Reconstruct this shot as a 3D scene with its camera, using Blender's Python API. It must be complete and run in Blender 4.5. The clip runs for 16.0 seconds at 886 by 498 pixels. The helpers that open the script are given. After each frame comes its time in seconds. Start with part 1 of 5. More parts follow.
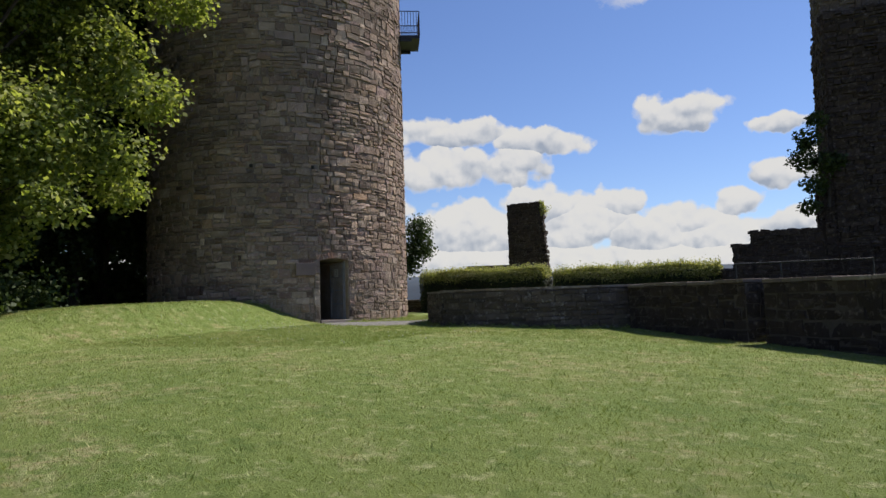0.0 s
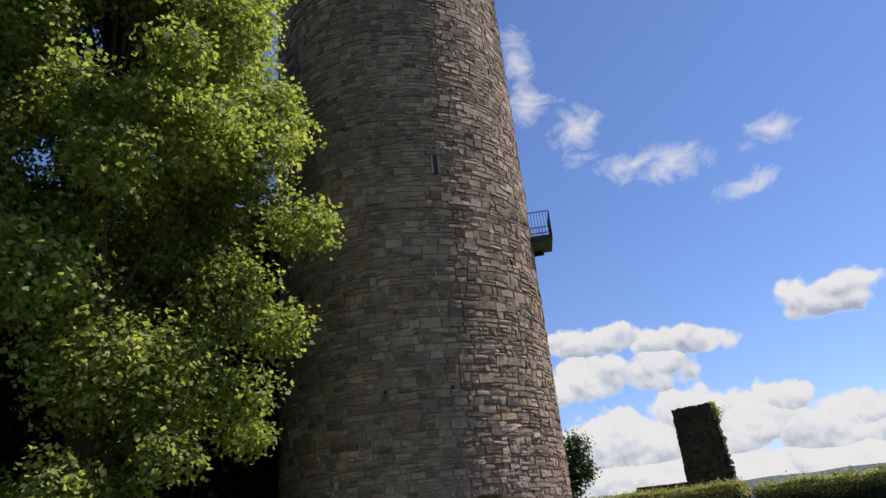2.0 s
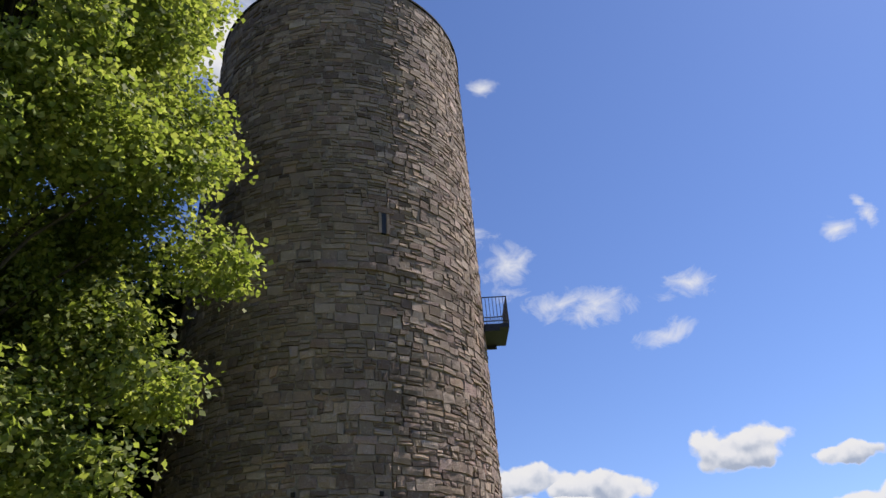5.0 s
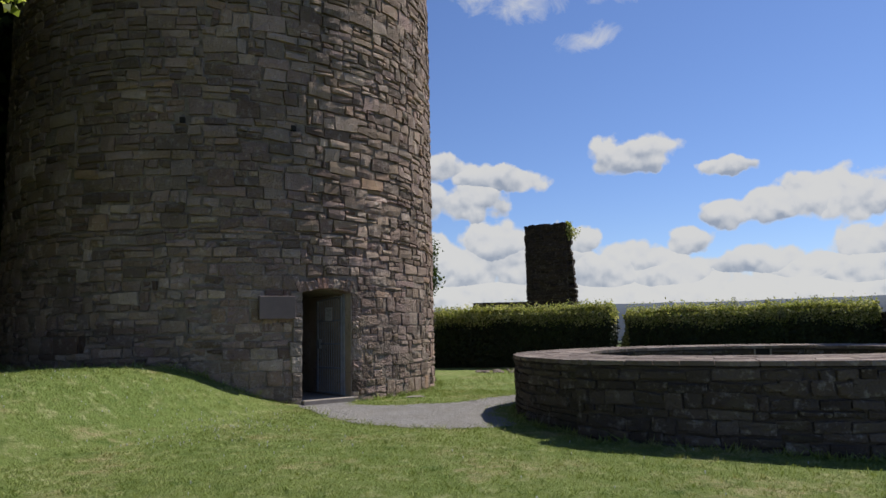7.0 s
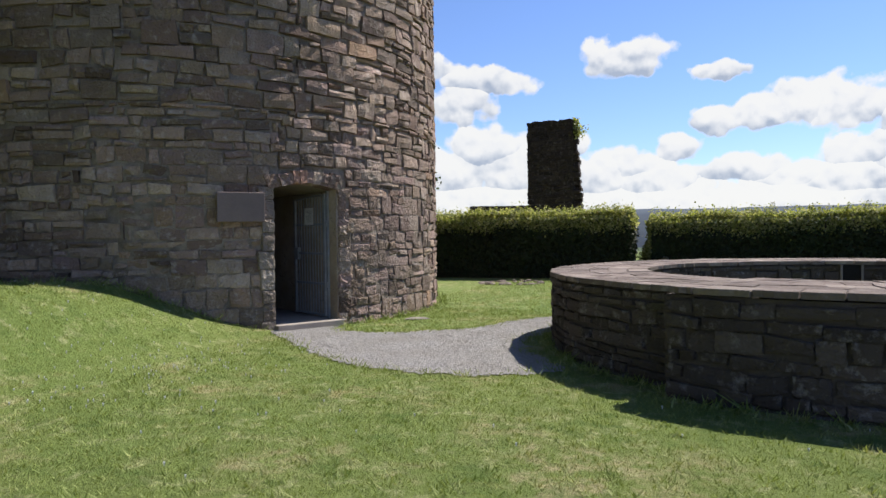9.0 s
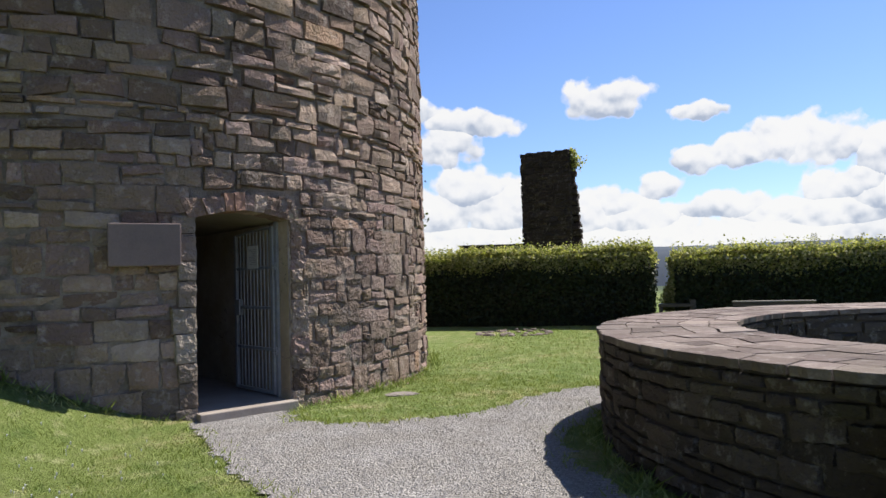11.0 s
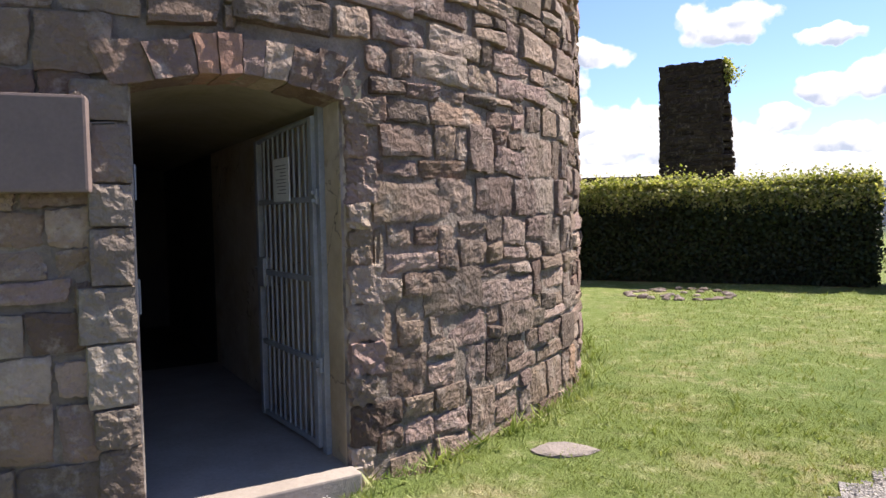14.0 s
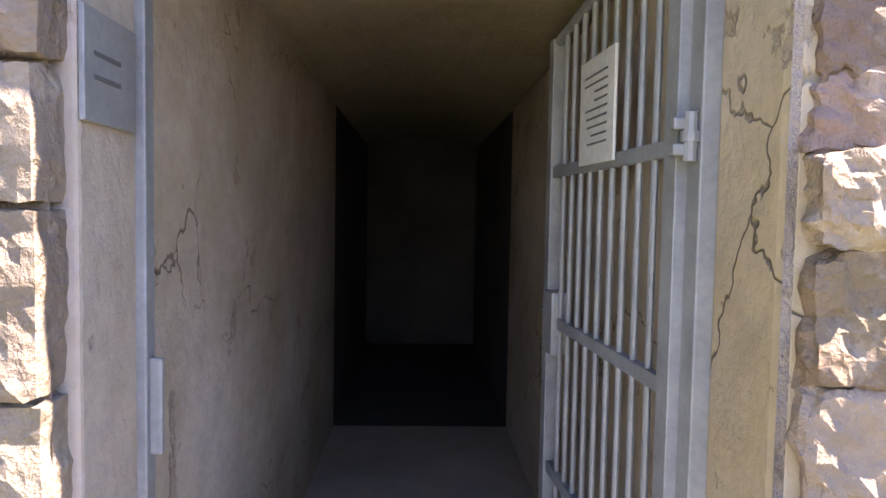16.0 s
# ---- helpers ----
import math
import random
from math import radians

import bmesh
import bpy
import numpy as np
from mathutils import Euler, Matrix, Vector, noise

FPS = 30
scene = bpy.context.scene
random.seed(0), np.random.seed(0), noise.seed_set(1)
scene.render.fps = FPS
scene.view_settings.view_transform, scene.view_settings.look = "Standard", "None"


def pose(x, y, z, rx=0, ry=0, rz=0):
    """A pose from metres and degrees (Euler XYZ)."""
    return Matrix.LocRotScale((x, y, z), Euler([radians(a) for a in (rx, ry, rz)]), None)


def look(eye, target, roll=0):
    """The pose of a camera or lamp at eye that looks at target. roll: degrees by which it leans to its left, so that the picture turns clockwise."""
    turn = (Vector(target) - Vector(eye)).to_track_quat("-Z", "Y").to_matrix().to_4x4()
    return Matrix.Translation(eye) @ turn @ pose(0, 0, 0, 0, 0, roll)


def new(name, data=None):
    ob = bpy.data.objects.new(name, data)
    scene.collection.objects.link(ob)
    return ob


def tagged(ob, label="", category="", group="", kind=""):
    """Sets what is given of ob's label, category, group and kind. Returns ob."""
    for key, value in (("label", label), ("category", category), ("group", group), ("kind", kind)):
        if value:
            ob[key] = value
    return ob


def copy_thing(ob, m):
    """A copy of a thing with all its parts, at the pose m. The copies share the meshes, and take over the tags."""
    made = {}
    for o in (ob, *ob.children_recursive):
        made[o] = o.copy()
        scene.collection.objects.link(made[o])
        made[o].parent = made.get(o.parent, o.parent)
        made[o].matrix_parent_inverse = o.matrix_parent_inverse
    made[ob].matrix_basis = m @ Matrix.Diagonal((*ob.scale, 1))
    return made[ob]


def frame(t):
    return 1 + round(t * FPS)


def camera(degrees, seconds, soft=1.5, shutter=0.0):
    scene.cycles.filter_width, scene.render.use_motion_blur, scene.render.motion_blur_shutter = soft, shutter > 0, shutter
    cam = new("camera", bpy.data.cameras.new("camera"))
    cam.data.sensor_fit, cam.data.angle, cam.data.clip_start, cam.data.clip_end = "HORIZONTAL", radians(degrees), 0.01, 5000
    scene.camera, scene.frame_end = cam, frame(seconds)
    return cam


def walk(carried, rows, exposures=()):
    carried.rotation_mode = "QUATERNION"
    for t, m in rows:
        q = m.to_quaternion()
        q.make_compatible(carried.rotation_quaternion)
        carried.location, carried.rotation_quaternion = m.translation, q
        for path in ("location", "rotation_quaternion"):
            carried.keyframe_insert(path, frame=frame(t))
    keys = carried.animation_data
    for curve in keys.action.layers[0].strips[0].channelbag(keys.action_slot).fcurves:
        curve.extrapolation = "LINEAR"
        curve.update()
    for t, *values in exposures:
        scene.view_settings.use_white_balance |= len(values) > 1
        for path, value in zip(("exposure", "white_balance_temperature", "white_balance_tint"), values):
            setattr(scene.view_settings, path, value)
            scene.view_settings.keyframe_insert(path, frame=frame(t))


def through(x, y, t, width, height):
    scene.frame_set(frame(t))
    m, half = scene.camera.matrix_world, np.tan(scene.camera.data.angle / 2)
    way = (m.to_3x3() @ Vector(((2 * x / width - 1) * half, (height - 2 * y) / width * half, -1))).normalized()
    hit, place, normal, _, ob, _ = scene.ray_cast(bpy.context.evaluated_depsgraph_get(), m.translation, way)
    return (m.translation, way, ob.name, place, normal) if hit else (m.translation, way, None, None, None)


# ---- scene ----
cam = camera(65.7, 16.0)
PATH = [
    (0, (13.049, -19.575, 0.670), (11.460, -15.915, 0.950), -1.78),
    (0.5, (12.595, -18.977, 0.689), (10.721, -15.470, 1.116), -0.77),
    (1, (12.199, -18.450, 0.786), (10.194, -15.056, 1.465), -3.62),
    (1.5, (11.788, -17.877, 0.934), (9.684, -14.649, 2.008), -5.28),
    (2, (11.354, -17.233, 1.087), (9.318, -14.157, 2.633), -5.89),
    (2.5, (10.975, -16.714, 1.252), (8.955, -13.816, 3.128), -6.79),
    (3, (10.605, -16.335, 1.398), (8.880, -13.586, 3.737), -8.40),
    (3.2, (10.439, -16.172, 1.425), (8.830, -13.522, 3.953), -9.35),
    (5.3, (8.424, -13.700, 1.283), (6.951, -10.555, 3.268), -4.46),
    (5.5, (8.251, -13.404, 1.281), (6.733, -10.178, 3.094), -4.91),
    (5.8, (7.962, -12.945, 1.246), (6.420, -9.589, 2.781), -2.55),
    (6, (7.775, -12.702, 1.214), (6.321, -9.215, 2.526), -2.64),
    (6.5, (7.375, -12.015, 1.244), (5.992, -8.333, 1.972), -2.32),
    (7, (6.942, -11.335, 1.235), (5.593, -7.600, 1.712), -1.28),
    (7.5, (6.604, -10.701, 1.257), (5.421, -6.885, 1.463), -1.88),
    (8, (6.268, -10.057, 1.282), (5.078, -6.238, 1.302), -0.64),
    (8.5, (5.950, -9.452, 1.315), (4.775, -5.630, 1.228), -0.46),
    (9, (5.611, -8.758, 1.307), (4.316, -4.974, 1.226), -0.73),
    (9.2, (5.480, -8.487, 1.299), (4.150, -4.714, 1.272), -0.54),
    (11.3, (4.430, -5.593, 1.349), (3.224, -1.782, 1.508), -1.72),
    (11.5, (4.315, -5.327, 1.345), (3.118, -1.512, 1.489), -1.37),
    (12, (4.070, -4.596, 1.336), (3.052, -0.728, 1.385), -2.14),
    (12.5, (3.715, -4.088, 1.346), (2.758, -0.204, 1.345), -1.31),
    (13, (3.404, -3.481, 1.364), (2.434, 0.400, 1.364), -1.53),
    (13.5, (3.070, -2.864, 1.385), (1.636, 0.867, 1.218), -1.63),
    (14, (2.710, -2.242, 1.404), (0.946, 1.342, 1.203), -1.05),
    (14.5, (2.412, -1.627, 1.400), (0.017, 1.574, 1.259), -0.87),
    (15, (1.990, -1.057, 1.404), (-0.753, 1.845, 1.169), 0.37),
    (15.5, (1.589, -0.543, 1.410), (-1.425, 2.078, 1.203), 0.79),
    (16, (1.077, -0.082, 1.375), (-2.194, 2.211, 1.157), 1.03),
]
EXPOSURES = [(0.0, 0.35, 6700, 10), (2.0, 0.5, 6600, 12), (3.2, 0.8, 6600, 13), (5.5, 0.28, 6500, 12), (6.0, 0.02, 6450, 11), (6.5, 0.1, 6400, 11), (7.0, 0.2, 6500, 10), (8.0, 0.5, 6500, 10), (9.0, 0.7, 6500, 10), (12.5, 0.75, 6600, 12),
             (13.5, 0.98, 6700, 14), (14.5, 1.7, 6900, 17), (15.0, 2.4, 7000, 18), (15.5, 2.85, 7400, 20), (16.0, 3.35, 7800, 22)]
walk(cam, [(t, look(eye, target, roll)) for t, eye, target, roll in PATH], EXPOSURES)

# ---- light ----
SUN_AZ, SUN_EL = 52.5, 52.5      # degrees from +x towards +y, and above the horizon
sx = math.cos(radians(SUN_EL)) * math.cos(radians(SUN_AZ))
sy = math.cos(radians(SUN_EL)) * math.sin(radians(SUN_AZ))
sz = math.sin(radians(SUN_EL))
sun_data = bpy.data.lights.new("sun", "SUN")
sun_data.energy, sun_data.angle, sun_data.color = 5.0, radians(0.6), (1.0, 0.95, 0.88)
sun = new("sun", sun_data)
sun.matrix_world = look((60 * sx, 60 * sy, 60 * sz), (0, 0, 0))

world = bpy.data.worlds.new("sky")
scene.world = world
world.use_nodes = True

# ---- node helpers ----
class Nodes:
    """A short way to write node trees."""

    def __init__(self, tree):
        self.t = tree

    def put(self, kind, **values):
        n = self.t.nodes.new(kind)
        for k, v in values.items():
            setattr(n, k, v)
        return n

    def link(self, a, b):
        self.t.links.new(a, b)

    def feed(self, socket, value):
        if isinstance(value, bpy.types.NodeSocket):
            self.t.links.new(value, socket)
        else:
            socket.default_value = value

    def math(self, op, a, b=0.0, c=0.0, clamp=False):
        n = self.put("ShaderNodeMath", operation=op, use_clamp=clamp)
        for s, v in zip(n.inputs, (a, b, c)):
            self.feed(s, v)
        return n.outputs[0]

    def vec(self, op, a, b=(0, 0, 0), out=0):
        n = self.put("ShaderNodeVectorMath", operation=op)
        self.feed(n.inputs[0], a)
        if op == "SCALE":
            self.feed(n.inputs["Scale"], b)
        else:
            self.feed(n.inputs[1], b)
        return n.outputs[out]

    def noise(self, where, scale, detail=4.0, rough=0.55, out="Fac", distort=0.0):
        n = self.put("ShaderNodeTexNoise")
        if where is not None:
            self.link(where, n.inputs["Vector"])
        n.inputs["Scale"].default_value, n.inputs["Detail"].default_value = scale, detail
        n.inputs["Roughness"].default_value, n.inputs["Distortion"].default_value = rough, distort
        return n.outputs[out]

    def ramp(self, fac, stops, mode="LINEAR"):
        n = self.put("ShaderNodeValToRGB")
        n.color_ramp.interpolation = mode
        while len(n.color_ramp.elements) < len(stops):
            n.color_ramp.elements.new(0.5)
        for e, (at, colour) in zip(n.color_ramp.elements, stops):
            e.position = at
            e.color = (*colour, 1.0) if len(colour) == 3 else colour
        self.link(fac, n.inputs[0])
        return n.outputs[0]

    def grade(self, fac, lo, hi, to_lo=0.0, to_hi=1.0):
        n = self.put("ShaderNodeMapRange", clamp=True)
        for s, v in zip(n.inputs, (fac, lo, hi, to_lo, to_hi)):
            self.feed(s, v)
        return n.outputs[0]

    def mix(self, fac, a, b, kind="MIX"):
        n = self.put("ShaderNodeMix", data_type="RGBA", blend_type=kind)
        for s, v in ((n.inputs[0], fac), (n.inputs[6], a), (n.inputs[7], b)):
            if not isinstance(v, bpy.types.NodeSocket) and not isinstance(v, float) and len(v) == 3:
                v = (*v, 1.0)
            self.feed(s, v)
        return n.outputs[2]


def material(name, rough=0.9, metal=0.0, spec=0.3):
    """A material with its helper, shader node and object coordinates in metres."""
    m = bpy.data.materials.new(name)
    m.use_nodes = True
    n = Nodes(m.node_tree)
    shader = m.node_tree.nodes["Principled BSDF"]
    shader.inputs["Roughness"].default_value, shader.inputs["Metallic"].default_value = rough, metal
    shader.inputs["Specular IOR Level"].default_value = spec
    where = n.put("ShaderNodeNewGeometry").outputs["Position"]
    return m, n, shader, where


def relief(n, shader, height, strength, distance):
    b = n.put("ShaderNodeBump")
    b.inputs["Strength"].default_value, b.inputs["Distance"].default_value = strength, distance
    n.link(height, b.inputs["Height"])
    n.link(b.outputs[0], shader.inputs["Normal"])


def stone_material(name, stops, joined, tint=(1, 1, 1), lichen=0.38, bump=0.03):
    """Rubble stone: a colour for each stone, with grain, blotches, lichen and a rough face."""
    m, n, shader, where = material(name, 0.92, 0.0, 0.2)
    own = n.put("ShaderNodeNewGeometry").outputs["Random Per Island"] if joined else n.put("ShaderNodeObjectInfo").outputs["Random"]
    base = n.ramp(own, stops)
    base = n.mix(1.0, base, n.ramp(n.math("FRACT", n.math("MULTIPLY", own, 41.7)), [(0.0, (0.58, 0.55, 0.53)), (0.35, (0.92, 0.90, 0.88)), (0.75, (1.06, 1.06, 1.05)), (1.0, (1.22, 1.2, 1.17))]), "MULTIPLY")
    blotch = n.noise(where, 3.2, 5.0, 0.6)
    grain = n.noise(where, 34.0, 6.0, 0.7)
    colour = n.mix(n.grade(blotch, 0.35, 0.68, 0.0, 0.55), base, n.mix(0.5, base, (0.16, 0.13, 0.11)))
    colour = n.mix(n.grade(grain, 0.3, 0.72, 0.0, 0.45), colour, n.mix(0.55, colour, (0.07, 0.06, 0.055)))
    moss = n.noise(where, 1.1, 6.0, 0.65)
    colour = n.mix(n.grade(moss, 0.56, 0.72, 0.0, lichen), colour, (0.19, 0.18, 0.09))
    pale = n.noise(where, 7.0, 5.0, 0.7)
    colour = n.mix(n.grade(pale, 0.54, 0.68, 0.0, 0.62), colour, n.mix(0.6, colour, (0.60, 0.55, 0.50)))
    stain = n.noise(where, 0.42, 6.0, 0.65)
    colour = n.mix(n.grade(stain, 0.42, 0.64, 0.0, 0.75), colour, n.mix(0.6, colour, (0.06, 0.05, 0.045)))
    colour = n.mix(1.0, colour, tint, "MULTIPLY")
    n.link(colour, shader.inputs["Base Color"])
    chip = n.put("ShaderNodeTexVoronoi", feature="F1")
    chip.inputs["Scale"].default_value = 26.0
    n.link(n.vec("ADD", where, n.vec("SCALE", n.noise(where, 9.0, 3.0, 0.6, "Color"), 0.12)), chip.inputs["Vector"])
    h = n.math("ADD", n.math("MULTIPLY", grain, 0.4), n.noise(where, 11.0, 7.0, 0.7))
    h = n.math("ADD", h, n.math("MULTIPLY", chip.outputs["Distance"], 0.45))
    h = n.math("ADD", h, n.math("MULTIPLY", n.noise(where, 75.0, 4.0, 0.7), 0.22))
    relief(n, shader, h, 1.0, bump)
    return m


RUBBLE = [(0.0, (0.13, 0.088, 0.07)), (0.12, (0.36, 0.27, 0.215)), (0.24, (0.24, 0.16, 0.13)), (0.36, (0.42, 0.335, 0.28)), (0.48, (0.32, 0.24, 0.175)),
          (0.60, (0.42, 0.32, 0.275)), (0.70, (0.33, 0.235, 0.215)), (0.80, (0.17, 0.13, 0.105)), (0.90, (0.47, 0.385, 0.325)), (0.96, (0.38, 0.25, 0.17)), (1.0, (0.30, 0.25, 0.21))]
WARM = (1.05, 1.01, 0.97)
M_STONE = stone_material("rubble_stone", RUBBLE, False, WARM)
M_STONE_FAR = stone_material("rubble_stone_joined", RUBBLE, True, WARM)
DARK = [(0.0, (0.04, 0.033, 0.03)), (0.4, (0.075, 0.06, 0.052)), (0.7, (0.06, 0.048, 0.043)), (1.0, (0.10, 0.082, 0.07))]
BROWN = [(0.0, (0.06, 0.046, 0.038)), (0.4, (0.115, 0.086, 0.07)), (0.7, (0.085, 0.066, 0.055)), (1.0, (0.16, 0.126, 0.104))]
M_RING = stone_material("ring_stone", BROWN, False)
M_RING_FAR = stone_material("ring_stone_joined", BROWN, True)
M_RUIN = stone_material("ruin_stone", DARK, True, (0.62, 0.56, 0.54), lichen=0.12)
SLAB = [(0.0, (0.17, 0.13, 0.115)), (0.4, (0.27, 0.215, 0.19)), (0.7, (0.22, 0.175, 0.152)), (1.0, (0.34, 0.285, 0.245))]
JAMB = [(0.0, (0.22, 0.18, 0.145)), (0.35, (0.32, 0.265, 0.21)), (0.6, (0.26, 0.205, 0.17)), (0.8, (0.40, 0.34, 0.28)), (1.0, (0.33, 0.25, 0.16))]
M_JAMB = stone_material("dressed_jamb_stone", JAMB, False, lichen=0.3, bump=0.025)
M_SLAB = stone_material("coping_slab", SLAB, False, lichen=0.2, bump=0.015)


def plain(name, colour, other, scale, rough=0.9, metal=0.0, bump=0.0, fine=40.0, spec=0.3, cracks=False):
    """Two colours blended by a coarse and a fine noise, with a little relief."""
    m, n, shader, where = material(name, rough, metal, spec)
    coarse, small = n.noise(where, scale, 5.0, 0.6), n.noise(where, fine, 5.0, 0.65)
    c = n.mix(n.grade(coarse, 0.35, 0.65), colour, other)
    c = n.mix(n.grade(small, 0.35, 0.7, 0.0, 0.4), c, n.mix(0.5, c, (0.05, 0.045, 0.04)))
    height = n.math("ADD", small, coarse)
    if cracks:
        # hairline cracks, lost patches and brown damp stains in the plaster
        cell = n.put("ShaderNodeTexVoronoi", feature="DISTANCE_TO_EDGE")
        cell.inputs["Scale"].default_value = 1.7
        n.link(n.vec("ADD", where, n.vec("SCALE", n.noise(where, 4.0, 4.0, 0.55, "Color"), 0.4)), cell.inputs["Vector"])
        some = n.grade(n.noise(where, 1.3, 3.0, 0.5), 0.47, 0.55)
        line = n.math("MULTIPLY", n.grade(cell.outputs["Distance"], 0.002, 0.010, 1.0, 0.0), some)
        lost = n.grade(n.noise(where, 5.0, 8.0, 0.62), 0.63, 0.66)
        stain = n.grade(n.noise(where, 0.9, 7.0, 0.7), 0.45, 0.68, 0.0, 0.6)
        c = n.mix(stain, c, n.mix(0.7, c, (0.15, 0.11, 0.07)))
        c = n.mix(n.math("MULTIPLY", lost, 0.6), c, (0.22, 0.175, 0.14))
        c = n.mix(n.math("MULTIPLY", line, 0.8), c, (0.07, 0.055, 0.045))
        height = n.math("SUBTRACT", height, n.math("ADD", n.math("MULTIPLY", line, 0.8), n.math("MULTIPLY", lost, 0.6)))
    n.link(c, shader.inputs["Base Color"])
    if bump:
        relief(n, shader, height, 0.8, bump)
    return m


M_MORTAR = plain("lime_mortar", (0.34, 0.28, 0.23), (0.15, 0.12, 0.097), 3.5, 0.95, 0.0, 0.04)
M_OLD_MORTAR = plain("weathered_dark_mortar", (0.11, 0.088, 0.074), (0.07, 0.057, 0.048), 3.5, 0.95, 0.0, 0.03)
# near-black: painted shade of holes and slots, also the dark top flashing
M_HOLE_RIM_BLACK = plain("hole_shade_and_rim", (0.012, 0.011, 0.010), (0.02, 0.018, 0.016), 9.0, 0.98)
M_SOIL = plain("soil", (0.09, 0.07, 0.05), (0.13, 0.10, 0.07), 1.5, 0.95, 0.0, 0.02)
M_PLASTER = plain("old_lime_plaster", (0.46, 0.39, 0.33), (0.35, 0.28, 0.19), 1.2, 0.9, 0.0, 0.012, 14.0, cracks=True)
M_RENDER = plain("grey_cement_render", (0.42, 0.36, 0.32), (0.34, 0.29, 0.23), 1.6, 0.9, 0.0, 0.012, 18.0, cracks=True)
M_CONCRETE = plain("worn_concrete", (0.36, 0.31, 0.265), (0.27, 0.23, 0.195), 2.0, 0.85, 0.0, 0.005)
M_STEEL = plain("galvanised_steel", (0.31, 0.325, 0.34), (0.23, 0.24, 0.255), 6.0, 0.6, 0.35, 0.0, 60.0)
# near-black colour stands in for the shade deep inside the tower
M_INNER_SHADE = plain("inner_shade_stone", (0.045, 0.04, 0.036), (0.075, 0.066, 0.058), 1.5, 0.85, 0.0, 0.02)
M_IRON = plain("dark_painted_iron", (0.018, 0.020, 0.026), (0.03, 0.03, 0.035), 5.0, 0.5, 0.2)
M_PAPER = plain("laminated_paper", (0.62, 0.62, 0.60), (0.55, 0.55, 0.53), 3.0, 0.5)
M_INK = plain("ink", (0.10, 0.10, 0.11), (0.14, 0.14, 0.15), 3.0, 0.7)
M_SLATE = plain("purple_grey_slate", (0.21, 0.155, 0.14), (0.165, 0.125, 0.115), 2.0, 0.75, 0.0, 0.002, 50.0)
M_PALE = plain("pale_field_stone", (0.30, 0.255, 0.225), (0.22, 0.19, 0.165), 5.0, 0.9, 0.0, 0.015)
M_BARK = plain("bark", (0.07, 0.055, 0.04), (0.045, 0.035, 0.028), 4.0, 0.95, 0.0, 0.02, 25.0)
# bench timber twice: shade put into the dark colour, sunlight into the pale
M_TIMBER = plain("shaded_bench_timber", (0.06, 0.05, 0.042), (0.045, 0.037, 0.03), 3.0, 0.35, 0.0, 0.004)
M_LIT_TIMBER = plain("sunlit_bench_timber", (0.42, 0.39, 0.35), (0.33, 0.30, 0.26), 3.0, 0.5, 0.0, 0.003)
M_BRICK = plain("orange_brick", (0.36, 0.20, 0.14), (0.28, 0.165, 0.125), 8.0, 0.9, 0.0, 0.01)


def leaf_material(name, stops, through=0.35):
    m, n, shader, where = material(name, 0.6, 0.0, 0.25)
    own = n.put("ShaderNodeNewGeometry").outputs["Random Per Island"]
    c = n.ramp(own, stops)
    c = n.mix(n.grade(n.noise(where, 0.6, 3.0), 0.35, 0.65, 0.0, 0.5), c, n.mix(0.5, c, (0.04, 0.07, 0.015)))
    n.link(c, shader.inputs["Base Color"])
    glow = n.put("ShaderNodeBsdfTranslucent")
    n.link(n.mix(1.0, c, (1.5, 1.6, 0.7), "MULTIPLY"), glow.inputs["Color"])
    both = n.put("ShaderNodeMixShader")
    both.inputs[0].default_value = through
    n.link(shader.outputs[0], both.inputs[1])
    n.link(glow.outputs[0], both.inputs[2])
    n.link(both.outputs[0], m.node_tree.nodes["Material Output"].inputs["Surface"])
    return m


M_LEAF = leaf_material("lime_tree_leaf", [(0.0, (0.12, 0.15, 0.038)), (0.5, (0.225, 0.26, 0.076)), (1.0, (0.40, 0.40, 0.165))], 0.5)
M_VAULT = plain("limewashed_vault", (0.28, 0.245, 0.18), (0.22, 0.185, 0.11), 1.2, 0.9, 0.0, 0.01, 14.0)
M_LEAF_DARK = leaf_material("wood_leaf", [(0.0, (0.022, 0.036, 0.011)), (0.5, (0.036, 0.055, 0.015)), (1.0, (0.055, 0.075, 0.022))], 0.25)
# shade and sunlight on the hedges are put into these two leaf colours
M_HEDGE_SHADED = leaf_material("shaded_hedge_leaf", [(0.0, (0.008, 0.012, 0.004)), (0.6, (0.015, 0.021, 0.007)), (1.0, (0.028, 0.035, 0.012))], 0.05)
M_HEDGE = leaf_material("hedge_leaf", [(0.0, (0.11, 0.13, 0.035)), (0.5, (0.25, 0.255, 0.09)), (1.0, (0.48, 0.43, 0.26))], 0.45)


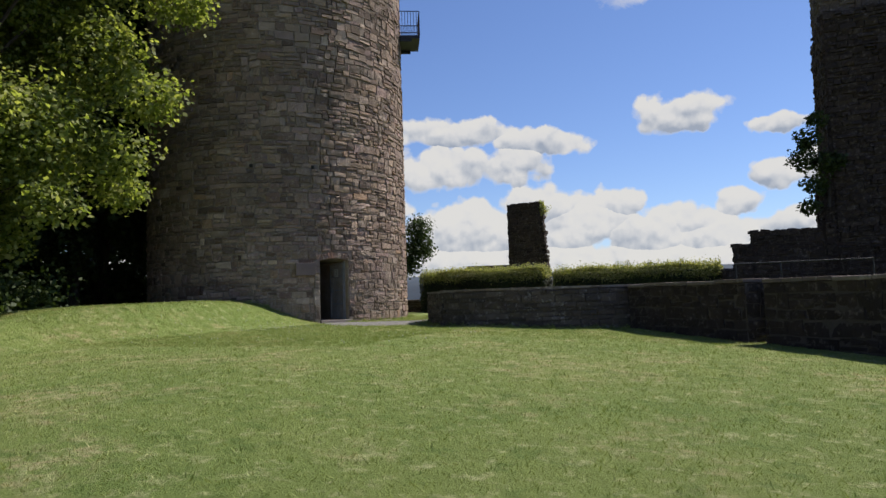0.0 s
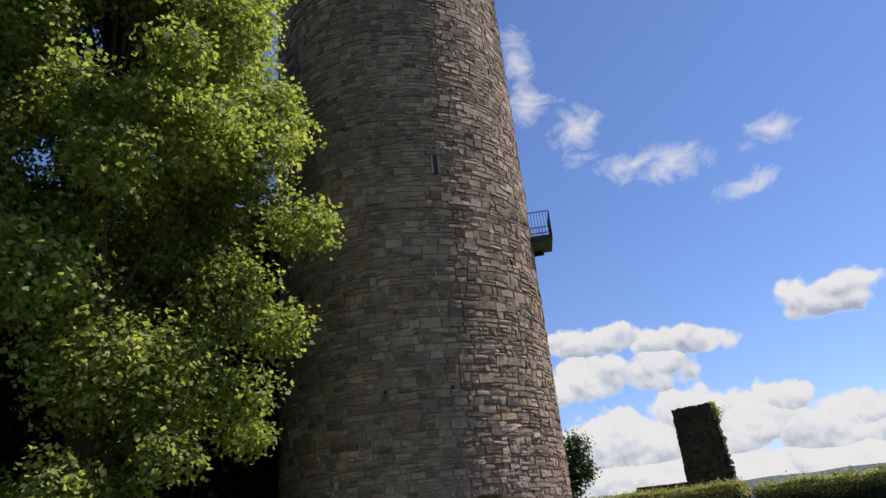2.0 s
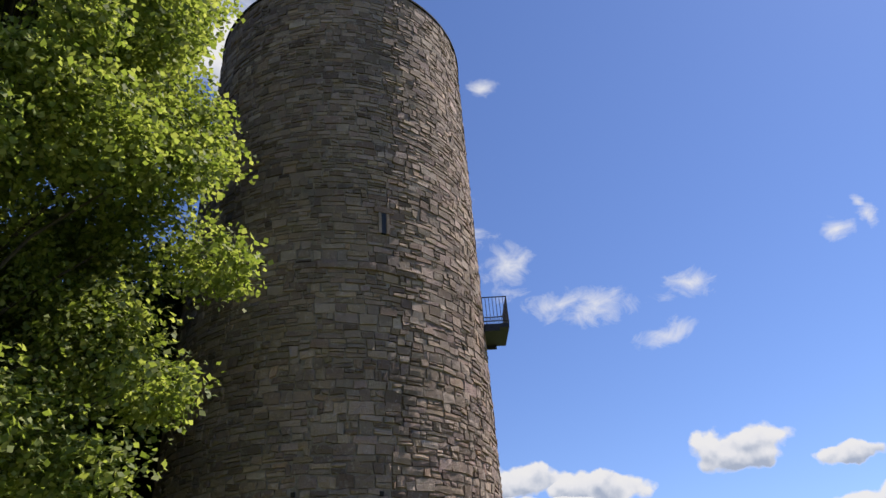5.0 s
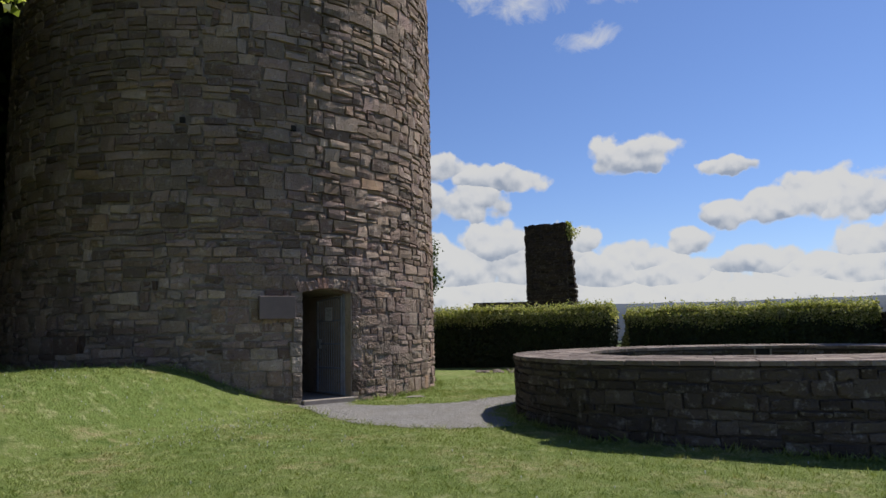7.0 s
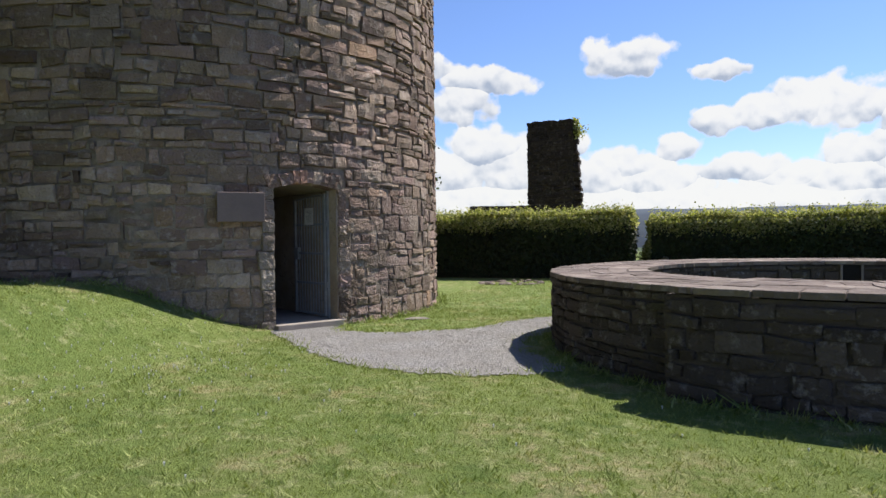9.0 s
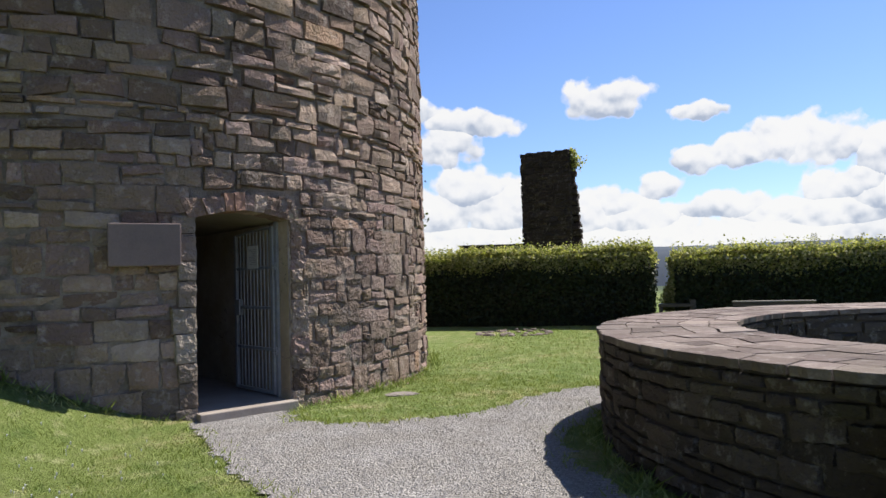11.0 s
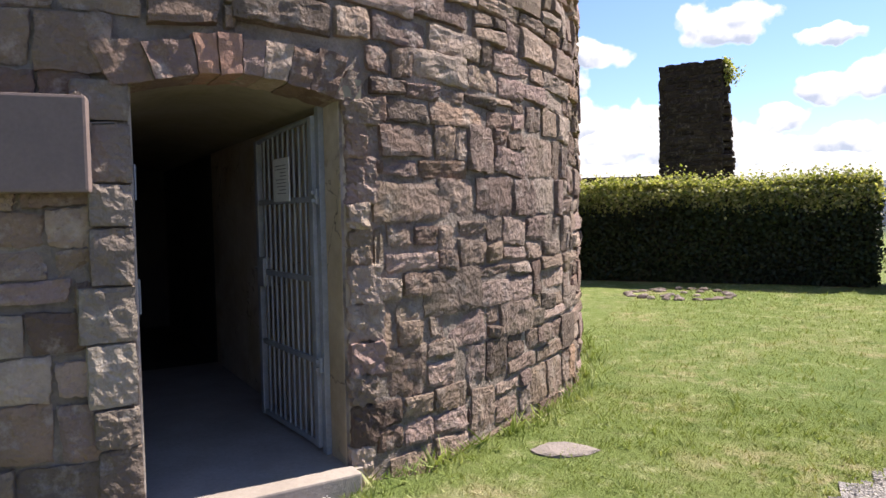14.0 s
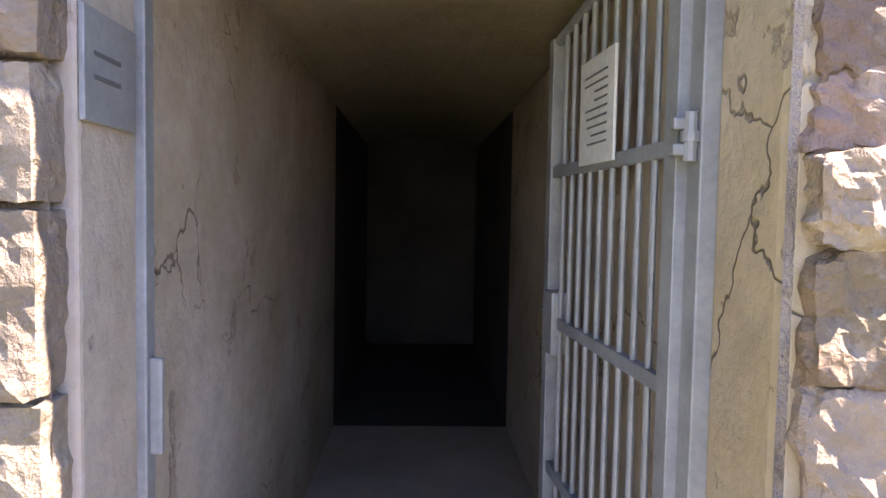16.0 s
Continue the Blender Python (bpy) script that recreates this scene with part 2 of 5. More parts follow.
def blade_material():
    """Grass blades: green, with straw-coloured ones gathered in dry patches."""
    m, n, shader, where = material("grass_blade", 0.65, 0.0, 0.2)
    own = n.put("ShaderNodeNewGeometry").outputs["Random Per Island"]
    green = n.ramp(own, [(0.0, (0.17, 0.215, 0.055)), (0.6, (0.235, 0.28, 0.085)), (1.0, (0.35, 0.39, 0.15))])
    straw = n.ramp(own, [(0.0, (0.26, 0.23, 0.09)), (0.5, (0.42, 0.36, 0.19)), (1.0, (0.58, 0.50, 0.32))])
    dry = n.math("MULTIPLY", n.grade(n.noise(where, 0.75, 4.0, 0.6), 0.50, 0.62), n.grade(n.noise(where, 4.5, 6.0, 0.7), 0.45, 0.60, 0.0, 0.95))
    c = n.mix(n.grade(n.noise(where, 0.3, 3.0), 0.4, 0.65, 0.0, 0.45), n.mix(dry, green, straw), n.mix(0.5, green, (0.14, 0.20, 0.04)))
    c = n.mix(n.grade(n.noise(where, 5.0, 6.0, 0.7), 0.54, 0.66, 0.0, 0.85), c, (0.45, 0.45, 0.23))
    c = n.mix(n.grade(n.noise(where, 3.2, 5.0, 0.65), 0.47, 0.32, 0.0, 0.75), c, (0.11, 0.17, 0.04))
    n.link(c, shader.inputs["Base Color"])
    glow = n.put("ShaderNodeBsdfTranslucent")
    n.link(n.mix(1.0, c, (1.2, 1.25, 0.7), "MULTIPLY"), glow.inputs["Color"])
    both = n.put("ShaderNodeMixShader")
    both.inputs[0].default_value = 0.3
    n.link(shader.outputs[0], both.inputs[1])
    n.link(glow.outputs[0], both.inputs[2])
    n.link(both.outputs[0], m.node_tree.nodes["Material Output"].inputs["Surface"])
    return m


M_BLADE = blade_material()


def ground_material():
    m, n, shader, where = material("lawn_ground", 0.95, 0.0, 0.15)
    big, mid, fine = n.noise(where, 0.35, 5.0, 0.6), n.noise(where, 1.5, 6.0, 0.7), n.noise(where, 38.0, 6.0, 0.75)
    c = n.mix(n.grade(big, 0.35, 0.65), (0.18, 0.245, 0.066), (0.24, 0.285, 0.085))
    dry = n.math("MULTIPLY", n.grade(n.noise(where, 0.75, 4.0, 0.6), 0.50, 0.62), n.grade(n.noise(where, 4.5, 6.0, 0.7), 0.45, 0.60, 0.0, 0.9))
    c = n.mix(dry, c, (0.46, 0.39, 0.22))
    c = n.mix(n.grade(n.noise(where, 5.0, 6.0, 0.7), 0.54, 0.66, 0.0, 0.85), c, (0.45, 0.45, 0.23))
    c = n.mix(n.grade(n.noise(where, 3.2, 5.0, 0.65), 0.47, 0.32, 0.0, 0.75), c, (0.11, 0.17, 0.04))
    c = n.mix(n.grade(fine, 0.35, 0.72, 0.0, 0.6), c, (0.10, 0.14, 0.03))
    # woods cover the valley beyond the castle garden
    away = n.grade(n.vec("LENGTH", where, out=1), 34.0, 48.0)
    c = n.mix(away, c, n.mix(n.grade(n.noise(where, 0.03, 5.0), 0.4, 0.6), (0.035, 0.055, 0.03), (0.06, 0.08, 0.04)))
    n.link(c, shader.inputs["Base Color"])
    relief(n, shader, n.math("ADD", n.math("ADD", fine, mid), n.noise(where, 7.0, 5.0, 0.65)), 1.0, 0.05)
    return m


def gravel_material(joined):
    m, n, shader, where = material("gravel_joined" if joined else "gravel_bed", 0.9, 0.0, 0.25)
    if joined:
        own = n.put("ShaderNodeNewGeometry").outputs["Random Per Island"]
    else:
        v = n.put("ShaderNodeTexVoronoi")
        v.inputs["Scale"].default_value = 55.0
        n.link(where, v.inputs["Vector"])
        own = n.put("ShaderNodeSeparateColor").outputs[0]
        n.link(v.outputs["Color"], own.node.inputs[0])
        relief(n, shader, n.math("SUBTRACT", 1.0, v.outputs["Distance"]), 1.0, 0.02)
    c = n.ramp(own, [(0.0, (0.20, 0.19, 0.185)), (0.5, (0.29, 0.275, 0.26)), (1.0, (0.40, 0.38, 0.355))])
    n.link(n.mix(n.grade(n.noise(where, 1.4, 4.0), 0.35, 0.65, 0.0, 0.4), c, (0.20, 0.18, 0.15)), shader.inputs["Base Color"])
    return m


M_LAWN = ground_material()
M_GRAVEL, M_PEBBLE = gravel_material(False), gravel_material(True)
# the blue-grey of distance haze is put into the hills' colour
M_HILL = plain("wooded_hills_in_haze", (0.040, 0.056, 0.078), (0.058, 0.075, 0.092), 0.012, 0.95, 0.0, 0.0, 0.05)

# ---- mesh helpers ----
def mesh(name, verts, faces, mat, smooth=False):
    me = bpy.data.meshes.new(name)
    me.from_pydata([tuple(v) for v in verts], [], [tuple(f) for f in faces])
    me.materials.append(mat)
    if smooth:
        me.polygons.foreach_set("use_smooth", [True] * len(me.polygons))
    me.update()
    return me


def thing(name, label, category, at=(0, 0, 0), turn=0.0, group="", kind=""):
    """An Empty at a thing's base, for its parts."""
    ob = new(name)
    ob.empty_display_size = 0.2
    ob.matrix_world = pose(*at, 0, 0, turn)
    return tagged(ob, label, category, group, kind)


def hang(ob, parent, label=""):
    """Makes ob, whose mesh is in its parent's own space, a part."""
    ob.parent = parent
    return tagged(ob, label)


def part(name, bm, mat, parent, label=""):
    me = bpy.data.meshes.new(name)
    bm.to_mesh(me)
    bm.free()
    me.materials.append(mat)
    return hang(new(name, me), parent, label)


def add_box(bm, lo, hi, bevel=0.0, m=None):
    """A box from lo to hi, with its edges rounded."""
    lo, hi = Vector(lo), Vector(hi)
    made = bmesh.ops.create_cube(bm, size=1.0)["verts"]
    for v in made:
        v.co = Vector((lo[i] + (v.co[i] + 0.5) * (hi[i] - lo[i]) for i in range(3)))
    if bevel:
        edges = list({e for v in made for e in v.link_edges})
        out = bmesh.ops.bevel(bm, geom=edges, offset=bevel, segments=2, affect="EDGES", profile=0.6)
        made = list({v for f in out["faces"] for v in f.verts} | {v for v in made if v.is_valid})
    if m:
        bmesh.ops.transform(bm, matrix=m, verts=[v for v in made if v.is_valid])
    return made


def add_rod(bm, a, b, r, sides=8):
    """A round bar from a to b."""
    a, b = Vector(a), Vector(b)
    q = (b - a).to_track_quat("Z", "Y").to_matrix().to_4x4()
    m = Matrix.Translation((a + b) / 2) @ q
    return bmesh.ops.create_cone(bm, cap_ends=True, segments=sides, radius1=r, radius2=r, depth=(b - a).length, matrix=m)


def box_part(name, lo, hi, mat, parent, bevel=0.004, label="", m=None):
    bm = bmesh.new()
    add_box(bm, lo, hi, bevel, m)
    return part(name, bm, mat, parent, label)


def rod_part(name, a, b, r, mat, parent, sides=8, label=""):
    bm = bmesh.new()
    add_rod(bm, a, b, r, sides)
    return part(name, bm, mat, parent, label)


def fuzz(x, y, z, s, amp):
    return amp * noise.noise(Vector((x * s, y * s, z * s)))


# ---- the lie of the land ----
TC, TR, TH = (-3.91, 3.16), 5.0, 23.9          # tower: middle, radius, height
RC, RO, RI, RT = (7.75, 0.75), 3.735, 2.55, 0.83  # ring wall: middle, outer and inner radius, top


def lift(x, y):
    """The lawn's height: level by the door, a bank at the tower's foot, falling away to the south."""
    z = -0.09
    z -= 0.5 * max(0.0, min(1.0, (-8.0 - y) / 12.0)) ** 1.3
    z -= 0.05 * max(0.0, min(12.0, x - 7.0)) * max(0.0, min(1.0, (4.0 - y) / 8.0))
    d = math.hypot(x - TC[0], y - TC[1])
    k = max(0.0, min(1.0, (0.2 - x) / 2.1))
    g = max(0.0, min(1.0, (y + 15.0) / 9.0))
    z += (0.80 + 0.06 * math.exp(-((x + 1.8) ** 2 + (y + 3.4) ** 2) / 3.0)) * k * k * (3 - 2 * k) * (0.25 + 0.75 * g * g * (3 - 2 * g)) * max(0.0, min(1.0, (6.5 - y) / 4.0))
    if d < TR:
        return -0.2
    if d > 60:
        z -= (d - 60) * 0.06
    return z + 0.03 * noise.noise(Vector((x * 0.3, y * 0.3, 0))) + 0.012 * noise.noise(Vector((x * 1.3, y * 1.3, 5)))


def spread(lo, hi, fine_lo, fine_hi, step, grow=1.28):
    """Grid lines, close together between fine_lo and fine_hi and wider and wider outside."""
    mid = [fine_lo + step * i for i in range(int((fine_hi - fine_lo) / step) + 1)]
    s, v, up = step, mid[-1], []
    while v < hi:
        s *= grow
        v += s
        up.append(v)
    s, v, down = step, mid[0], []
    while v > lo:
        s *= grow
        v -= s
        down.append(v)
    return down[::-1] + mid + up


def build_ground():
    xs, ys = spread(-2500, 2500, -14, 22, 0.3), spread(-400, 3500, -26, 16, 0.3)
    verts = []
    for y in ys:
        for x in xs:
            z = lift(x, y)
            d = math.hypot(x, y)
            if d > 200:
                z = max(z, -60.0)
            verts.append((x, y, z))
    w = len(xs)
    faces = []
    for j in range(len(ys) - 1):
        for i in range(w - 1):
            cx, cy = (xs[i] + xs[i + 1]) / 2, (ys[j] + ys[j + 1]) / 2
            if math.hypot(cx - TC[0], cy - TC[1]) < TR - 0.8:
                continue
            faces.append((j * w + i, j * w + i + 1, (j + 1) * w + i + 1, (j + 1) * w + i))
    ob = new("ground", mesh("ground", verts, faces, M_LAWN, True))
    return tagged(ob, "mown green lawn with dry patches and a grassy bank", "lawn", kind="structure")


ground = build_ground()

# ---- sky: clear blue with fair-weather clouds ----
# each cloud: bearing and height of its middle, half its width and height, in degrees
WISPS = [(137.2, 46.7, 5.4, 3.0), (141.0, 50.0, 7.0, 4.0), (114.1, 37.1, 1.6, 2.0), (113.6, 33.7, 2.0, 1.6), (110.2, 30.6, 2.0, 1.9), (105.9, 27.0, 2.4, 1.0),
         (102.0, 26.2, 2.8, 1.2), (93.9, 26.6, 2.6, 1.0), (97.0, 23.2, 2.1, 0.8), (109.6, 45.4, 1.7, 0.6), (81.9, 27.2, 0.9, 0.9), (79.3, 27.5, 0.7, 1.0), (79.6, 28.8, 0.4, 0.5)]
CUMULUS = [(137.5, 47.0, 4.8, 3.2), (94.1, 13.9, 3.8, 1.5), (87.0, 12.0, 2.2, 0.7), (105.2, 12.5, 4.2, 1.1), (112.4, 13.4, 4.6, 1.2), (107.5, 10.7, 3.4, 1.5), (113.0, 10.6, 4.4, 1.8),
           (105.5, 7.1, 4.6, 1.8), (102.5, 5.6, 5.2, 2.4), (110.3, 5.6, 7.2, 2.6), (99.1, 7.3, 2.0, 1.3), (93.2, 5.3, 2.3, 1.7), (89.6, 6.7, 1.7, 1.2), (91.8, 4.1, 4.1, 1.5),
           (96.9, 4.6, 4.8, 1.9), (85.0, 4.9, 4.0, 1.2), (81.7, 4.1, 3.6, 1.1), (87.1, 8.7, 2.1, 1.1), (84.1, 9.1, 3.0, 1.4), (81.2, 9.4, 2.8, 1.7), (78.1, 9.0, 2.9, 2.0),
           (74.2, 7.8, 3.2, 2.2), (71.1, 7.2, 3.4, 2.4), (76.8, 5.9, 3.0, 1.4), (73.2, 4.6, 4.2, 1.9), (77.6, 3.7, 5.7, 1.5), (62.0, 7.0, 6.5, 3.0), (122.0, 6.0, 6.0, 3.0)]


def build_sky():
    n = Nodes(world.node_tree)
    out = world.node_tree.nodes["World Output"]
    blue = world.node_tree.nodes["Background"]
    sky = n.put("ShaderNodeTexSky", sky_type="NISHITA", sun_disc=False)
    sky.sun_elevation, sky.sun_rotation = radians(SUN_EL), radians(90 - SUN_AZ)
    sky.dust_density, sky.air_density, sky.ozone_density = 0.1, 1.0, 3.0
    n.link(n.mix(1.0, sky.outputs[0], (0.90, 0.98, 1.26), "MULTIPLY"), blue.inputs[0])
    blue.inputs[1].default_value = 0.08
    way = n.put("ShaderNodeTexCoord").outputs["Generated"]
    split = n.put("ShaderNodeSeparateXYZ")
    n.link(way, split.inputs[0])
    bearing = n.math("MULTIPLY", n.math("ARCTAN2", split.outputs[1], split.outputs[0]), 57.29578)
    height = n.math("MULTIPLY", n.math("ARCSINE", split.outputs[2]), 57.29578)
    place = n.put("ShaderNodeCombineXYZ")
    n.link(bearing, place.inputs[0])
    n.link(height, place.inputs[1])
    billow = n.noise(way, 15.0, 6.0, 0.6, "Color")
    shift = n.vec("MULTIPLY", n.vec("SUBTRACT", billow, (0.5, 0.5, 0.5)), (2.6, 1.7, 0.0))
    place = n.vec("ADD", place.outputs[0], shift)

    def heaps(at):
        """Cauliflower heads: round bulges of two sizes with a fine crumble."""
        total = n.math("MULTIPLY", n.math("SUBTRACT", n.noise(at, 45.0, 8.0, 0.58), 0.5), 0.55)
        for scale, weight in ((26.0, 0.80), (62.0, 0.32)):
            v = n.put("ShaderNodeTexVoronoi", feature="SMOOTH_F1")
            v.inputs["Scale"].default_value, v.inputs["Smoothness"].default_value = scale, 0.25
            n.link(n.vec("ADD", at, n.vec("SCALE", n.noise(at, 40.0, 3.0, 0.5, "Color"), 0.012)), v.inputs["Vector"])
            total = n.math("ADD", total, n.math("MULTIPLY", n.math("SUBTRACT", 0.42, v.outputs["Distance"]), weight))
        return total

    bulge = heaps(way)
    above = heaps(n.vec("ADD", way, (0.002, 0.003, 0.009)))
    # a bank low down all round, then the single clouds; level says how high in its cloud a place lies
    nearest = n.math("ADD", n.math("MULTIPLY", n.math("ABSOLUTE", n.math("SUBTRACT", height, 1.2)), 0.30), 0.0)
    level = n.math("MULTIPLY", n.math("SUBTRACT", height, 1.2), 0.3)
    for a, e, ra, re in CUMULUS:
        d = n.vec("MULTIPLY", n.vec("SUBTRACT", place, (a, e, 0)), (1 / ra, 1 / re, 0))
        far = n.vec("LENGTH", d, out=1)
        y = n.put("ShaderNodeSeparateXYZ")
        n.link(d, y.inputs[0])
        closer = n.math("LESS_THAN", far, nearest)
        level = n.math("MULTIPLY_ADD", closer, n.math("SUBTRACT", y.outputs[1], level), level)
        nearest = n.math("MINIMUM", nearest, far)
    body = n.math("ADD", n.math("SUBTRACT", 1.2, nearest), bulge)
    thick = n.grade(body, 0.0, 0.22)
    thin = None
    for a, e, ra, re in WISPS:
        d = n.vec("LENGTH", n.vec("MULTIPLY", n.vec("SUBTRACT", place, (a, e, 0)), (1 / ra, 1 / re, 0)), out=1)
        thin = d if thin is None else n.math("MINIMUM", thin, d)
    veil = n.math("ADD", n.math("SUBTRACT", 1.0, thin), n.math("MULTIPLY", n.math("SUBTRACT", n.noise(n.vec("MULTIPLY", way, (1.0, 1.0, 1.5)), 24.0, 9.0, 0.66, distort=0.6), 0.5), 3.2))
    veil = n.grade(veil, -0.2, 1.25, 0.0, 0.9)
    # sunlit heads, grey flat bases
    shade = n.math("ADD", n.math("MULTIPLY", n.math("SUBTRACT", bulge, above), 1.0), n.math("MULTIPLY", level, 0.46))
    shade = n.math("ADD", shade, n.math("MULTIPLY", n.math("SUBTRACT", n.noise(way, 11.0, 4.0, 0.5), 0.5), 1.25))
    tone = n.ramp(n.grade(shade, -0.55, 0.22), [(0.0, (0.46, 0.53, 0.66)), (0.4, (0.76, 0.80, 0.87)), (0.7, (0.95, 0.96, 0.98)), (1.0, (1.0, 1.0, 0.99))])
    tone = n.mix(thick, (0.95, 0.97, 1.0), tone)
    white = n.put("ShaderNodeBackground")
    n.link(tone, white.inputs[0])
    white.inputs[1].default_value = 0.57
    both = n.put("ShaderNodeMixShader")
    n.link(n.math("MAXIMUM", n.math("MULTIPLY", thick, 0.97), veil), both.inputs[0])
    n.link(blue.outputs[0], both.inputs[1])
    n.link(white.outputs[0], both.inputs[2])
    n.link(both.outputs[0], out.inputs["Surface"])


build_sky()

# ---- masonry ----
def settle(ob, parent, label=""):
    """Makes ob, whose mesh stands in the world's space, a part of a top-level thing."""
    ob.parent = parent
    ob.matrix_parent_inverse = parent.matrix_basis.inverted()
    return tagged(ob, label)


def courses(s0, s1, z0, z1, heights, widths, rng):
    """Cells (s, s, z, z) of rubble walling: uneven courses that do not run through, some stones split in two."""
    if not callable(s0):
        first, last = s0, s1
        bounds, s = [lambda z: first], first
        while last - s > 4.5:
            s += rng.uniform(1.6, 3.2)
            p, q = rng.uniform(0, 6), rng.uniform(0, 6)
            bounds.append(lambda z, s=s, p=p, q=q: s + 0.26 * math.sin(2.3 * z + p) + 0.16 * math.sin(6.1 * z + q))
        bounds.append(lambda z: last)
        return [c for a, b in zip(bounds, bounds[1:]) for c in courses(a, b, z0, z1, heights, widths, rng)]
    left, right = s0, s1
    z, cells = z0, []
    while z < z1 - 0.03:
        h = min(rng.uniform(*heights), z1 - z)
        if z1 - z - h < heights[0] * 0.6:
            h = z1 - z
        s0, s1 = left(z), right(z)
        s = s0 - rng.uniform(0, widths[0])
        while s < s1:
            w = rng.uniform(*widths) * (0.75 + 0.5 * rng.random())
            a, b = max(s, s0), min(s + w, s1)
            if b - a > 0.05:
                if h > 0.2 and rng.random() < 0.38:
                    cut = z + h * rng.uniform(0.35, 0.65)
                    if rng.random() < 0.5 and b - a > 0.3:
                        mid = a + (b - a) * rng.uniform(0.4, 0.6)
                        cells += [(a, b, z, cut), (a, mid, cut, z + h), (mid, b, cut, z + h)]
                    else:
                        cells += [(a, b, z, cut), (a, b, cut, z + h)]
                else:
                    cells.append((a, b, z, z + h))
            s += w
        z += h
    return cells


def stone_shape(cell, surf, rng, nx=4, nz=3, proud=0.03, gap=0.0035, back=0.05, rough=0.012, skew=0.034):
    """Corners and faces of one stone: an uneven outline, rounded rim and a rough face."""
    a, b, z0, z1 = cell
    w, h = b - a, z1 - z0
    k = min(skew, 0.2 * min(w, h))
    c = [(a + gap + rng.uniform(-k, k) * 0.6, z0 + gap + rng.uniform(-k, k)), (b - gap + rng.uniform(-k, k) * 0.6, z0 + gap + rng.uniform(-k, k)),
         (b - gap + rng.uniform(-k, k) * 0.6, z1 - gap + rng.uniform(-k, k)), (a + gap + rng.uniform(-k, k) * 0.6, z1 - gap + rng.uniform(-k, k))]
    out = proud * rng.uniform(0.3, 1.0)
    tip_s, tip_z = rng.uniform(-0.25, 0.25) * proud, rng.uniform(-0.25, 0.25) * proud

    def at(u, v):
        return (c[0][0] * (1 - u) * (1 - v) + c[1][0] * u * (1 - v) + c[2][0] * u * v + c[3][0] * (1 - u) * v,
                c[0][1] * (1 - u) * (1 - v) + c[1][1] * u * (1 - v) + c[2][1] * u * v + c[3][1] * (1 - u) * v)

    rim_u, rim_v = min(0.2, 0.009 / w), min(0.25, 0.009 / h)
    wob = 0.0 if nx < 3 else min(0.007, 0.04 * min(w, h))
    seed = rng.uniform(0, 99)
    verts, faces = [], []
    for j in range(nz):
        for i in range(nx):
            u, v = i / (nx - 1), j / (nz - 1)
            edge = i in (0, nx - 1) or j in (0, nz - 1)
            corner = i in (0, nx - 1) and j in (0, nz - 1)
            uu, vv = rim_u + u * (1 - 2 * rim_u), rim_v + v * (1 - 2 * rim_v)
            if not corner:
                uu, vv = uu + rng.uniform(-wob, wob) / w, vv + rng.uniform(-wob, wob) / h
            if not edge:
                uu, vv = uu + rng.uniform(-0.1, 0.1) / nx, vv + rng.uniform(-0.1, 0.1) / nz
            s, z = at(uu, vv)
            o = out + tip_s * (2 * u - 1) + tip_z * (2 * v - 1) + rng.uniform(-rough, rough) * 2.4 / (nx + 0.0 if nx > 4 else 4.0) * (0.6 if nx > 4 else 1.0) + noise.noise(Vector((s * 9, z * 9, seed))) * rough * (0.7 if nx > 4 else 1.3) + ((0.25 - abs(noise.noise(Vector((s * 12, z * 17, seed))))) * rough * 0.5 + noise.noise(Vector((s * 34, z * 42, seed))) * rough * 0.35 if nx > 4 else 0.0) - (0.006 if edge else 0.0) - (0.008 if corner else 0.0)
            verts.append(surf(s, z, o))
    loop = [i for i in range(nx)] + [nx * j + nx - 1 for j in range(1, nz)] + [nx * (nz - 1) + i for i in range(nx - 2, -1, -1)] + [nx * j for j in range(nz - 2, 0, -1)]
    for q in loop:
        i, j = q % nx, q // nx
        s, z = at(i / (nx - 1), j / (nz - 1))
        verts.append(surf(s, z, -back))
    for j in range(nz - 1):
        for i in range(nx - 1):
            q = j * nx + i
            faces.append((q, q + 1, q + nx + 1, q + nx))
    base, m = nx * nz, len(loop)
    for q in range(m):
        faces.append((loop[q], base + q, base + (q + 1) % m, loop[(q + 1) % m]))
    return verts, faces


def lay(cells, surf, parent, mat, far_mat, rng, near=None, name="stone", far_name="masonry", label="", fine=None, washed=0.0, **shape):
    """Lays stones: those for which near(cell) holds as parts of their own, the rest joined."""
    verts, faces, count = [], [], 0
    for cell in cells:
        close = near is not None and near(cell)
        own = close and count < 300
        grid = dict(nx=10, nz=8) if close else dict(nx=4, nz=3) if fine is None or fine(cell) else dict(nx=2, nz=2)
        if not close and washed:
            shape["gap"], shape["skew"] = washed * rng.uniform(0.6, 1.7), 0.045
        elif washed:
            shape["gap"], shape["skew"] = 0.003, 0.024
        v, f = stone_shape(cell, surf, rng, **grid, **shape)
        if own:
            count += 1
            mid = Vector(np.mean(v, axis=0))
            ob = new(name, mesh(name, [Vector(p) - mid for p in v], f, mat))
            ob.parent = parent
            ob.location = mid - parent.matrix_basis.translation
        else:
            n = len(verts)
            verts += v
            faces += [tuple(i + n for i in q) for q in f]
    if verts:
        return tagged(settle(new(far_name, mesh(far_name, verts, faces, far_mat)), parent, label), kind="stuff")


